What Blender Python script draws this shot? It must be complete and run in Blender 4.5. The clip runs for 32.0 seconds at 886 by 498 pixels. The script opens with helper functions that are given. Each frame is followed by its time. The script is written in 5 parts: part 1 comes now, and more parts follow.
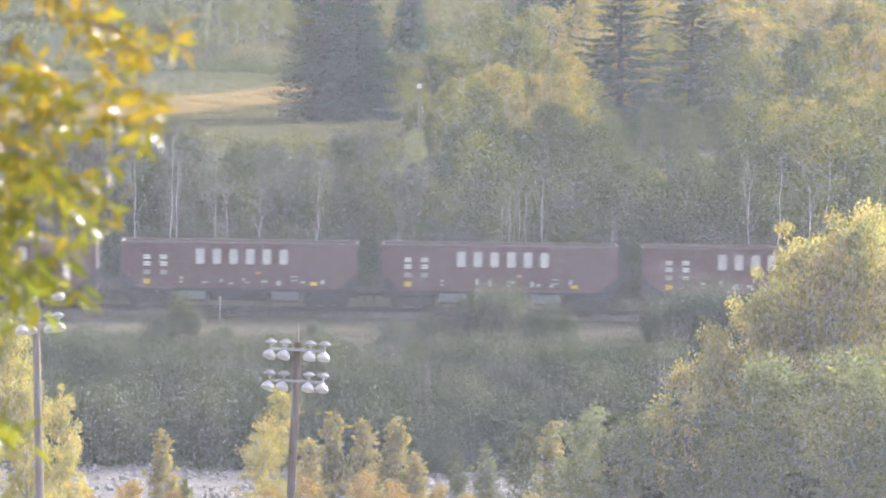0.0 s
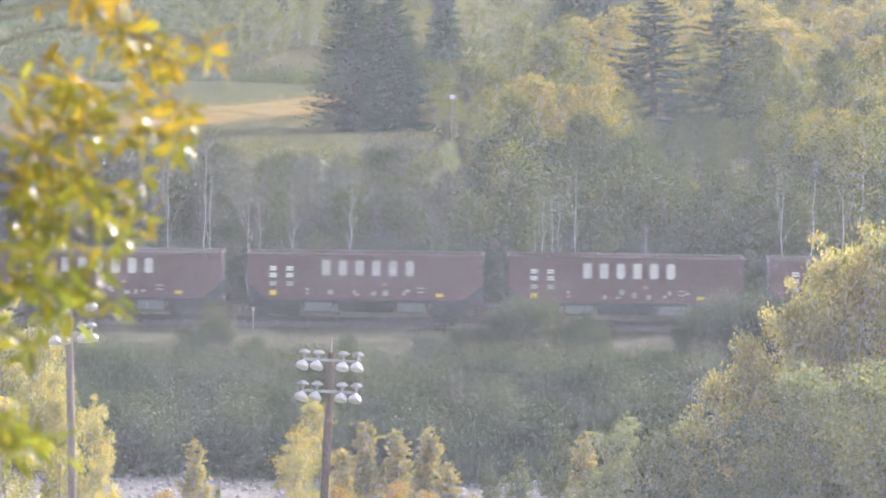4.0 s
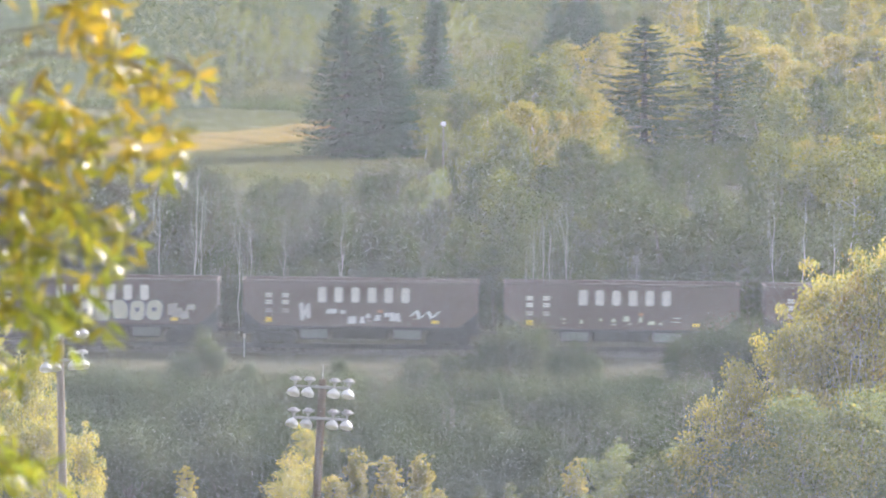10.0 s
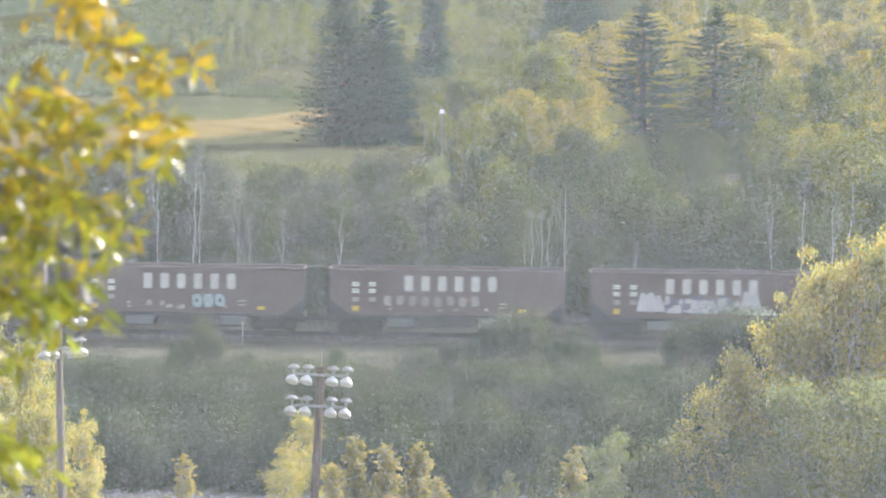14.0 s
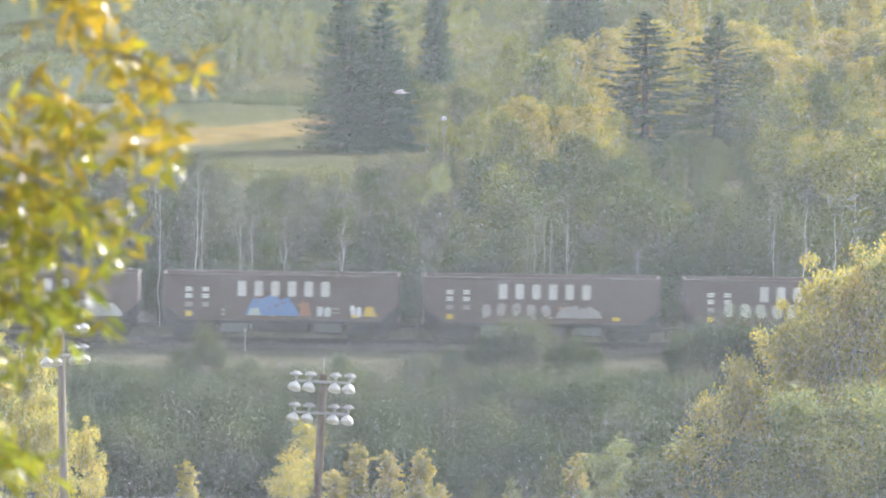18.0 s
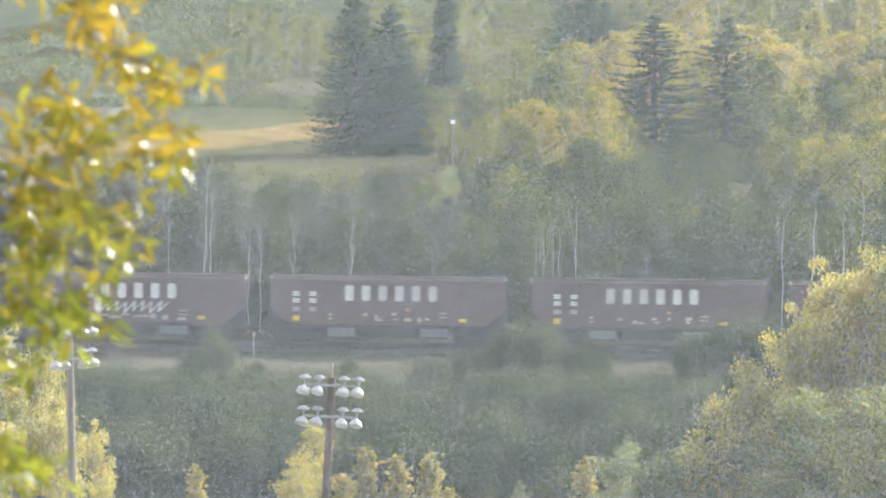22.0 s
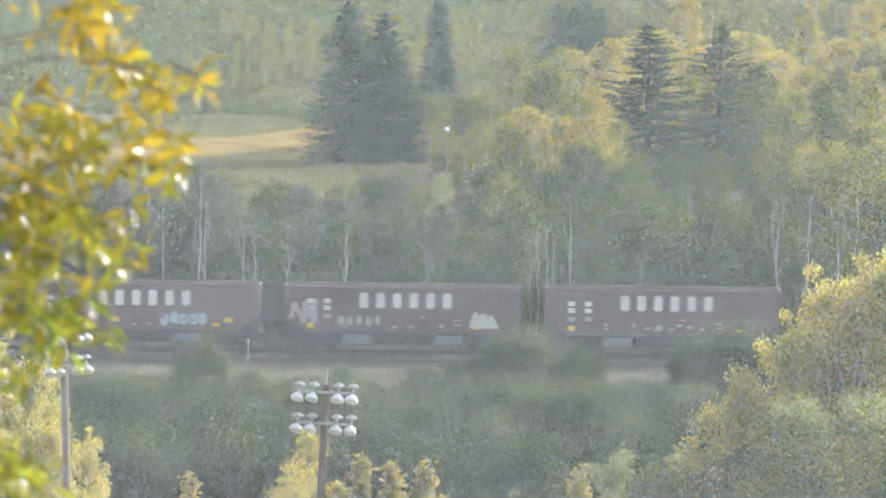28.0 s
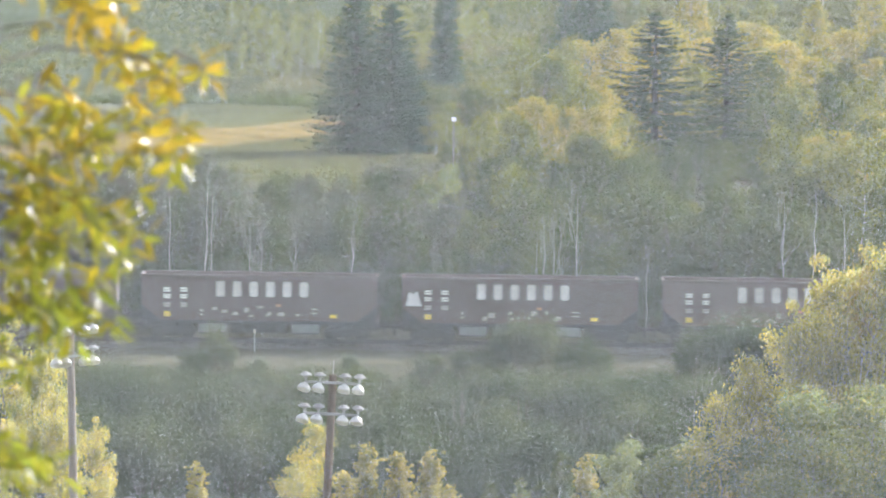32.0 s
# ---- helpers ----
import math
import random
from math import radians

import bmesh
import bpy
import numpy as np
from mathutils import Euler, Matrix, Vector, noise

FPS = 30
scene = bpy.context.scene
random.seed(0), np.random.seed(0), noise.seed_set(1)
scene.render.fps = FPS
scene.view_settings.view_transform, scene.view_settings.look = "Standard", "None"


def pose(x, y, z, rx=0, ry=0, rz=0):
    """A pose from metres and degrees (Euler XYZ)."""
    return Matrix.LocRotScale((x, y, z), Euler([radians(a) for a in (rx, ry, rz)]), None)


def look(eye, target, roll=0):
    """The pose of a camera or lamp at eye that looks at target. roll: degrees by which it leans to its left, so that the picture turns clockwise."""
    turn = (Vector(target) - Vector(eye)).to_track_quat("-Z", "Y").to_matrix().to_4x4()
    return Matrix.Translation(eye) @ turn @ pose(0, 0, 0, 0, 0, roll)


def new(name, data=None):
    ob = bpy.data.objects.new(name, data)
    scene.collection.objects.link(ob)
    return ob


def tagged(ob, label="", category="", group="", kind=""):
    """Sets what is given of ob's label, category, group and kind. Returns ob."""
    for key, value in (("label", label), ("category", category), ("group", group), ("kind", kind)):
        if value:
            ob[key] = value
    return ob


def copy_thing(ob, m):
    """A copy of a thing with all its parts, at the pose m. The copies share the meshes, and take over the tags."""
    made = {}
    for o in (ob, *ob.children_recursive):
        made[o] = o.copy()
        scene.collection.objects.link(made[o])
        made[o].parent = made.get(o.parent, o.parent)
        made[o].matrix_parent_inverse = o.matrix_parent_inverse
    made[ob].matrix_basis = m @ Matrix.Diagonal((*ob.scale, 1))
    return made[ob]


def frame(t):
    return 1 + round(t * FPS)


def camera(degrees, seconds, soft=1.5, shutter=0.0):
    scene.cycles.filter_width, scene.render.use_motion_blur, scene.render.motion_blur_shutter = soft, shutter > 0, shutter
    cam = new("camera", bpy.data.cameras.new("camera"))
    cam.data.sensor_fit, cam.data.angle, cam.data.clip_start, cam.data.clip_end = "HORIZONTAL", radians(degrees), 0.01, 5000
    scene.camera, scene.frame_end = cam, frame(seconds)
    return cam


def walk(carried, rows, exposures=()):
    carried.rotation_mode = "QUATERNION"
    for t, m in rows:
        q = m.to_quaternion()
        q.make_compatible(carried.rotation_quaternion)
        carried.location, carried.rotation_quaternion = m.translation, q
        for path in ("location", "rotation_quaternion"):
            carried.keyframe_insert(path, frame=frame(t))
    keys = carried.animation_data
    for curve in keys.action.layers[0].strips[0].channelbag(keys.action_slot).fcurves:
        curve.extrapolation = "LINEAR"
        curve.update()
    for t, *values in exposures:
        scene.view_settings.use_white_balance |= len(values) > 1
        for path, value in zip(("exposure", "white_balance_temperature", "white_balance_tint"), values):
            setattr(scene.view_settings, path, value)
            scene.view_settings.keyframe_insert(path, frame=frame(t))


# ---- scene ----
# A long lens on a bluff looks across a river valley at a passing ballast train.
EYE, DOWN, ROLL = 30.0, -4.0, -0.7
cam = camera(10.0, 32.0, soft=1.9, shutter=0.4)
cam.data.dof.use_dof = True
cam.data.dof.focus_distance = 300.0
cam.data.dof.aperture_fstop = 17.0
# seconds, turn to the left, turn upwards (degrees)
TURNS = [
    (0.0, 0.0, 0.0), (0.5, 0.01, 0.014), (1.0, 0.04, 0.029), (1.5, 0.137, 0.059), (2.0, 0.225, 0.117),
    (2.5, 0.313, 0.059), (3.0, 0.343, 0.093), (3.5, 0.363, 0.107), (5.5, 0.382, 0.157), (6.0, 0.372, 0.166),
    (6.5, 0.372, 0.264), (7.0, 0.343, 0.328), (7.5, 0.343, 0.372), (8.0, 0.294, 0.441), (8.5, 0.284, 0.455),
    (9.0, 0.274, 0.431), (9.5, 0.284, 0.421), (10.0, 0.274, 0.421), (10.5, 0.284, 0.402), (11.0, 0.284, 0.392),
    (11.5, 0.313, 0.323), (12.0, 0.333, 0.254), (12.5, 0.323, 0.225), (13.0, 0.294, 0.235), (13.5, 0.254, 0.274),
    (15.5, 0.274, 0.298), (16.0, 0.265, 0.332), (16.5, 0.254, 0.387), (17.0, 0.254, 0.411), (17.5, 0.274, 0.421),
    (18.0, 0.284, 0.362), (18.5, 0.284, 0.411), (19.0, 0.284, 0.431), (19.5, 0.289, 0.431), (20.0, 0.313, 0.225),
    (20.5, 0.382, 0.127), (21.0, 0.392, 0.186), (21.5, 0.382, 0.343), (22.0, 0.382, 0.402), (22.5, 0.372, 0.499),
    (23.0, 0.392, 0.597), (23.5, 0.372, 0.656), (24.0, 0.343, 0.577), (24.5, 0.294, 0.568), (25.0, 0.24, 0.489),
    (25.5, 0.25, 0.489), (27.5, 0.324, 0.46), (28.0, 0.318, 0.48), (28.5, 0.324, 0.484), (29.0, 0.333, 0.489),
    (29.5, 0.333, 0.47), (30.0, 0.377, 0.416), (30.5, 0.392, 0.352), (31.0, 0.401, 0.348), (31.5, 0.402, 0.352),
    (32.0, 0.392, 0.372),
]
STAND = pose(0, 0, EYE, 90 + DOWN, 0, 0) @ pose(0, 0, 0, 0, 0, -ROLL)
EXPOSURES = [(0.0, 1.94, 5540, 26), (6.0, 1.94, 5540, 25), (13.0, 1.94, 5540, 17), (23.0, 1.94, 5540, 15), (32.0, 1.94, 5540, 14)]
walk(cam, [(t, STAND @ pose(0, 0, 0, up, left, 0)) for t, left, up in TURNS], EXPOSURES)

# ---- light: low sun behind the valley to the right, wide hazy sky ----
SUN_FROM = Vector((0.66, 0.68, 0.43)).normalized()
elevation = math.asin(SUN_FROM.z)
world = bpy.data.worlds.new("sky")
scene.world = world
world.use_nodes = True
nt = world.node_tree
sky = nt.nodes.new("ShaderNodeTexSky")
sky.sky_type, sky.sun_disc = "NISHITA", False
sky.sun_elevation, sky.sun_rotation = elevation, math.atan2(SUN_FROM.x, SUN_FROM.y)
sky.air_density, sky.dust_density, sky.ozone_density = 0.8, 6.0, 0.4
nt.nodes["Background"].inputs["Strength"].default_value = 0.11
pale = nt.nodes.new("ShaderNodeHueSaturation")
pale.inputs["Saturation"].default_value = 0.28
nt.links.new(sky.outputs["Color"], pale.inputs["Color"])
nt.links.new(pale.outputs["Color"], nt.nodes["Background"].inputs["Color"])
sun = new("sun", bpy.data.lights.new("sun", "SUN"))
sun.data.energy, sun.data.angle, sun.data.color = 2.7, radians(2.0), (1.0, 0.85, 0.60)
sun.matrix_world = look(SUN_FROM * 500, (0, 0, 0))


# ---- materials ----
def material(name, rough=0.7, metal=0.0):
    m = bpy.data.materials.new(name)
    m.use_nodes = True
    b = m.node_tree.nodes["Principled BSDF"]
    b.inputs["Roughness"].default_value, b.inputs["Metallic"].default_value = rough, metal
    return m, m.node_tree, b


def node(tree, kind, **values):
    n = tree.nodes.new(kind)
    for key, value in values.items():
        n.inputs[key.replace("_", " ")].default_value = value
    return n


def ramp(tree, fac, stops):
    n = tree.nodes.new("ShaderNodeValToRGB")
    el = n.color_ramp.elements
    while len(el) < len(stops):
        el.new(0.5)
    for e, (p, c) in zip(el, stops):
        e.position, e.color = p, (*c, 1)
    tree.links.new(fac, n.inputs["Fac"])
    return n.outputs["Color"]


def noise_of(tree, scale, detail=4.0, rough=0.6, space="Object", stretch=None):
    co = tree.nodes.new("ShaderNodeTexCoord").outputs[space]
    if stretch:
        mp = node(tree, "ShaderNodeMapping")
        mp.inputs["Scale"].default_value = stretch
        tree.links.new(co, mp.inputs["Vector"])
        co = mp.outputs["Vector"]
    n = node(tree, "ShaderNodeTexNoise", Scale=scale, Detail=detail, Roughness=rough)
    tree.links.new(co, n.inputs["Vector"])
    return n.outputs["Fac"]


def mixed(tree, fac, a, b, blend="MIX"):
    n = tree.nodes.new("ShaderNodeMix")
    n.data_type, n.blend_type = "RGBA", blend
    for sock, value in ((n.inputs[0], fac), (n.inputs[6], a), (n.inputs[7], b)):
        if isinstance(value, bpy.types.NodeSocket):
            tree.links.new(value, sock)
        elif isinstance(value, (int, float)):
            sock.default_value = value
        else:
            sock.default_value = (*value, 1)
    return n.outputs[2]


def bump(tree, b, height, strength, distance):
    n = node(tree, "ShaderNodeBump", Strength=strength, Distance=distance)
    tree.links.new(height, n.inputs["Height"])
    tree.links.new(n.outputs["Normal"], b.inputs["Normal"])


def surface(name, stops, scale, rough=0.8, metal=0.0, relief=0.3, depth=0.02, stretch=None, vary=0.0, fine=9.0, gloss=0.08):
    """Two scales of noise through a colour ramp, with a fine relief."""
    m, t, b = material(name, rough, metal)
    b.inputs["Specular IOR Level"].default_value = gloss
    big, small = noise_of(t, scale, stretch=stretch), noise_of(t, scale * fine, 5.0, stretch=stretch)
    mid = t.nodes.new("ShaderNodeMath")
    mid.operation = "MULTIPLY_ADD"
    mid.inputs[1].default_value, mid.inputs[2].default_value = 0.5, 0.0
    add = t.nodes.new("ShaderNodeMath")
    add.operation = "ADD"
    t.links.new(small, mid.inputs[0])
    half = t.nodes.new("ShaderNodeMath")
    half.operation = "MULTIPLY"
    half.inputs[1].default_value = 0.5
    t.links.new(big, half.inputs[0])
    t.links.new(mid.outputs[0], add.inputs[0])
    t.links.new(half.outputs[0], add.inputs[1])
    col = ramp(t, add.outputs[0], stops)
    if vary:
        r = t.nodes.new("ShaderNodeObjectInfo").outputs["Random"]
        tone = ramp(t, r, [(0.0, (1 - vary, 1 - vary, 1 - vary)), (1.0, (1 + vary, 1 + vary * 0.9, 1 + vary * 0.8))])
        col = mixed(t, 1.0, col, tone, "MULTIPLY")
    t.links.new(col, b.inputs["Base Color"])
    bump(t, b, small, relief, depth)
    return m


def foliage(name, stops, through_share=0.4, rough=0.85, gloss=0.0):
    """Leaves: each its own tone, each plant its own cast, light passing through."""
    m, t, b = material(name, rough)
    b.inputs["Specular IOR Level"].default_value = gloss
    island = t.nodes.new("ShaderNodeNewGeometry").outputs["Random Per Island"]
    plant = t.nodes.new("ShaderNodeObjectInfo").outputs["Random"]
    patch = noise_of(t, 0.7, 3.0)
    a = t.nodes.new("ShaderNodeMath")
    a.operation = "MULTIPLY_ADD"
    a.inputs[1].default_value = 0.26
    t.links.new(island, a.inputs[0])
    c = t.nodes.new("ShaderNodeMath")
    c.operation = "MULTIPLY"
    c.inputs[1].default_value = 0.74
    t.links.new(patch, c.inputs[0])
    t.links.new(c.outputs[0], a.inputs[2])
    col = ramp(t, a.outputs[0], stops)
    cast = ramp(t, plant, [(0.0, (0.84, 0.9, 0.92)), (0.5, (1.0, 1.0, 1.0)), (1.0, (1.12, 1.1, 1.0))])
    col = mixed(t, 1.0, col, cast, "MULTIPLY")
    t.links.new(col, b.inputs["Base Color"])
    tr = t.nodes.new("ShaderNodeBsdfTranslucent")
    warm = mixed(t, 1.0, col, (1.15, 1.1, 0.85), "MULTIPLY")
    t.links.new(warm, tr.inputs["Color"])
    mix = t.nodes.new("ShaderNodeMixShader")
    mix.inputs["Fac"].default_value = through_share
    t.links.new(b.outputs[0], mix.inputs[1])
    t.links.new(tr.outputs[0], mix.inputs[2])
    t.links.new(mix.outputs[0], t.nodes["Material Output"].inputs["Surface"])
    return m


YELLOW_LEAF = foliage("yellow_green_leaves", [(0.3, (0.15, 0.17, 0.055)), (0.45, (0.22, 0.22, 0.058)), (0.58, (0.34, 0.295, 0.06)), (0.72, (0.5, 0.385, 0.066))], 0.76, 0.5, 0.15)
SPIRE_LEAF = foliage("young_poplar_leaves", [(0.3, (0.15, 0.16, 0.05)), (0.5, (0.23, 0.215, 0.055)), (0.7, (0.36, 0.29, 0.06))], 0.7, 0.5, 0.15)
ASPEN_LEAF = foliage("aspen_leaves", [(0.2, (0.055, 0.075, 0.02)), (0.42, (0.09, 0.11, 0.024)), (0.62, (0.16, 0.165, 0.03)), (0.85, (0.26, 0.23, 0.035))], 0.52)
GOLD_LEAF = foliage("golden_aspen_leaves", [(0.2, (0.105, 0.115, 0.022)), (0.4, (0.18, 0.165, 0.027)), (0.6, (0.27, 0.228, 0.036)), (0.85, (0.36, 0.285, 0.042))], 0.6)
GREEN_LEAF = foliage("dull_green_leaves", [(0.2, (0.04, 0.06, 0.024)), (0.5, (0.065, 0.088, 0.03)), (0.8, (0.11, 0.12, 0.035))], 0.42)
AMBER_LEAF = foliage("amber_leaves", [(0.2, (0.12, 0.11, 0.03)), (0.45, (0.27, 0.2, 0.04)), (0.8, (0.42, 0.28, 0.06))], 0.45)
PALE_LEAF = foliage("pale_green_leaves", [(0.3, (0.09, 0.118, 0.052)), (0.5, (0.135, 0.16, 0.06)), (0.62, (0.19, 0.205, 0.062)), (0.75, (0.36, 0.33, 0.07))], 0.62, 0.5, 0.15)
SAGE_LEAF = foliage("sage_green_leaves", [(0.2, (0.05, 0.066, 0.042)), (0.5, (0.07, 0.088, 0.052)), (0.85, (0.1, 0.11, 0.06))], 0.5)
DARK_LEAF = foliage("dark_scrub_leaves", [(0.2, (0.035, 0.052, 0.024)), (0.5, (0.05, 0.07, 0.032)), (0.85, (0.075, 0.09, 0.036))], 0.32)
GREY_TWIG = foliage("grey_twigs", [(0.2, (0.048, 0.062, 0.04)), (0.5, (0.068, 0.084, 0.052)), (0.85, (0.098, 0.108, 0.068))], 0.4)
OPEN_NEEDLE = foliage("open_spruce_needles", [(0.2, (0.045, 0.07, 0.038)), (0.5, (0.06, 0.088, 0.046)), (0.9, (0.085, 0.105, 0.05))], 0.45)
NEEDLE = foliage("spruce_needles", [(0.2, (0.026, 0.056, 0.028)), (0.5, (0.038, 0.072, 0.036)), (0.9, (0.052, 0.088, 0.04))], 0.38)
THICKET = foliage("hillside_thicket_leaves", [(0.2, (0.045, 0.065, 0.022)), (0.5, (0.065, 0.085, 0.026)), (0.85, (0.11, 0.115, 0.03))], 0.6)
# Thicket leaves again but darker: the shade over them is in the colour.
SHADED_LEAF = foliage("shaded_thicket_leaves", [(0.2, (0.03, 0.04, 0.022)), (0.5, (0.042, 0.052, 0.028)), (0.85, (0.06, 0.065, 0.03))], 0.6)
WEED = foliage("weeds", [(0.3, (0.055, 0.072, 0.023)), (0.5, (0.082, 0.096, 0.027)), (0.7, (0.16, 0.15, 0.04))], 0.5)
BARK = surface("bark", [(0.3, (0.07, 0.06, 0.05)), (0.7, (0.18, 0.155, 0.13))], 2.0, relief=0.6)
SPRUCE_BARK = surface("dark_spruce_bark", [(0.3, (0.035, 0.04, 0.026)), (0.7, (0.07, 0.07, 0.048))], 2.0, relief=0.5)
TWIG_BARK = surface("grey_brown_bark", [(0.3, (0.10, 0.09, 0.075)), (0.55, (0.16, 0.145, 0.12)), (0.8, (0.24, 0.22, 0.19))], 1.6, relief=0.4)
BIRCH_BARK = surface("grey_birch_bark", [(0.3, (0.24, 0.235, 0.215)), (0.55, (0.36, 0.35, 0.32)), (0.8, (0.46, 0.45, 0.41))], 1.6, relief=0.4)
PALE_BARK = surface("pale_bark", [(0.3, (0.17, 0.16, 0.145)), (0.55, (0.30, 0.29, 0.265)), (0.8, (0.42, 0.40, 0.37))], 1.6, relief=0.4)
POLE_WOOD = surface("weathered_pole", [(0.3, (0.05, 0.034, 0.022)), (0.7, (0.105, 0.07, 0.046))], 1.2, stretch=(6, 6, 0.4), relief=0.4)
# Second pole's timber in a lighter tone, the sunlight on it painted in.
POLE_LIT = surface("sunlit_pole", [(0.3, (0.16, 0.13, 0.10)), (0.7, (0.27, 0.235, 0.19))], 1.2, stretch=(6, 6, 0.4), relief=0.4)
CAST_GREY = surface("grey_painted_steel", [(0.3, (0.24, 0.24, 0.23)), (0.7, (0.33, 0.33, 0.32))], 3.0, rough=0.75, relief=0.1)
LAMP_WHITE = surface("white_enamel", [(0.3, (0.50, 0.49, 0.47)), (0.7, (0.78, 0.77, 0.74))], 5.0, rough=0.3, relief=0.05, gloss=0.3)
CAR_PAINT = surface("oxide_red_car_paint", [(0.3, (0.125, 0.092, 0.074)), (0.5, (0.14, 0.104, 0.086)), (0.72, (0.165, 0.126, 0.106))], 0.5, rough=0.65, relief=0.1, vary=0.14)
CAR_RED = surface("redder_oxide_paint", [(0.3, (0.138, 0.08, 0.07)), (0.5, (0.152, 0.092, 0.08)), (0.72, (0.18, 0.115, 0.10))], 0.5, rough=0.65, relief=0.1, vary=0.1)
CAR_LIP = surface("light_patched_rim", [(0.3, (0.12, 0.098, 0.078)), (0.55, (0.15, 0.126, 0.102)), (0.75, (0.24, 0.215, 0.185))], 0.4, rough=0.7, relief=0.1)
CAR_INSIDE = surface("dusty_hopper_inside", [(0.3, (0.16, 0.14, 0.13)), (0.7, (0.28, 0.25, 0.23))], 0.6, relief=0.2)
UNDER = surface("grimy_running_gear", [(0.3, (0.06, 0.055, 0.052)), (0.7, (0.095, 0.087, 0.082))], 1.5, relief=0.3)
LAMP_BRIGHT = surface("clean_white_enamel", [(0.3, (0.70, 0.70, 0.68)), (0.7, (0.80, 0.80, 0.78))], 4.0, rough=0.5, relief=0.05)
SIGN_WHITE = surface("faded_white_paint", [(0.3, (0.64, 0.61, 0.53)), (0.7, (0.80, 0.77, 0.68))], 1.2, relief=0.05)
SIGN_DIM = surface("dim_stencil_paint", [(0.3, (0.30, 0.26, 0.22)), (0.7, (0.46, 0.42, 0.37))], 1.2, relief=0.05)
SIGN_YELLOW = surface("yellow_reflector_tape", [(0.3, (0.62, 0.40, 0.06)), (0.7, (0.78, 0.54, 0.10))], 1.2, relief=0.05)
SIGN_RED = surface("rust_orange_tape", [(0.3, (0.36, 0.18, 0.11)), (0.7, (0.46, 0.25, 0.16))], 1.2, relief=0.05)
SPRAY_WHITE = surface("white_spray_paint", [(0.3, (0.48, 0.46, 0.43)), (0.5, (0.60, 0.58, 0.54)), (0.72, (0.74, 0.72, 0.68))], 1.1, relief=0.05)
SPRAY_BLUE = surface("blue_spray_paint", [(0.3, (0.12, 0.22, 0.45)), (0.7, (0.20, 0.33, 0.58))], 1.4, relief=0.05)
SPRAY_DARK = surface("dark_spray_paint", [(0.3, (0.09, 0.09, 0.12)), (0.7, (0.17, 0.16, 0.2))], 1.4, relief=0.05)
SPRAY_CREAM = surface("cream_spray_paint", [(0.3, (0.46, 0.44, 0.32)), (0.7, (0.62, 0.60, 0.46))], 1.4, relief=0.05)
SPRAY_TEAL = surface("pale_teal_spray_paint", [(0.3, (0.40, 0.50, 0.46)), (0.7, (0.54, 0.62, 0.57))], 1.4, relief=0.05)
BALLAST = surface("ballast_gravel", [(0.3, (0.085, 0.077, 0.065)), (0.7, (0.135, 0.12, 0.10))], 2.0, relief=0.8, depth=0.05)
SLEEPER = surface("old_sleeper_timber", [(0.3, (0.07, 0.06, 0.05)), (0.7, (0.15, 0.13, 0.11))], 2.0, relief=0.4)
STONE = surface("river_stone", [(0.3, (0.22, 0.215, 0.20)), (0.7, (0.34, 0.335, 0.315))], 1.5, relief=0.3, vary=0.1)
CHUTE_STEEL = surface("pale_grey_steel", [(0.3, (0.15, 0.147, 0.14)), (0.7, (0.21, 0.205, 0.195))], 1.6, rough=0.6, relief=0.1)
FEATHER = surface("white_feathers", [(0.3, (0.48, 0.48, 0.48)), (0.7, (0.62, 0.62, 0.61))], 8.0, relief=0.05)
BEAK = surface("yellow_beak", [(0.3, (0.5, 0.35, 0.1)), (0.7, (0.6, 0.42, 0.14))], 8.0, relief=0.02)


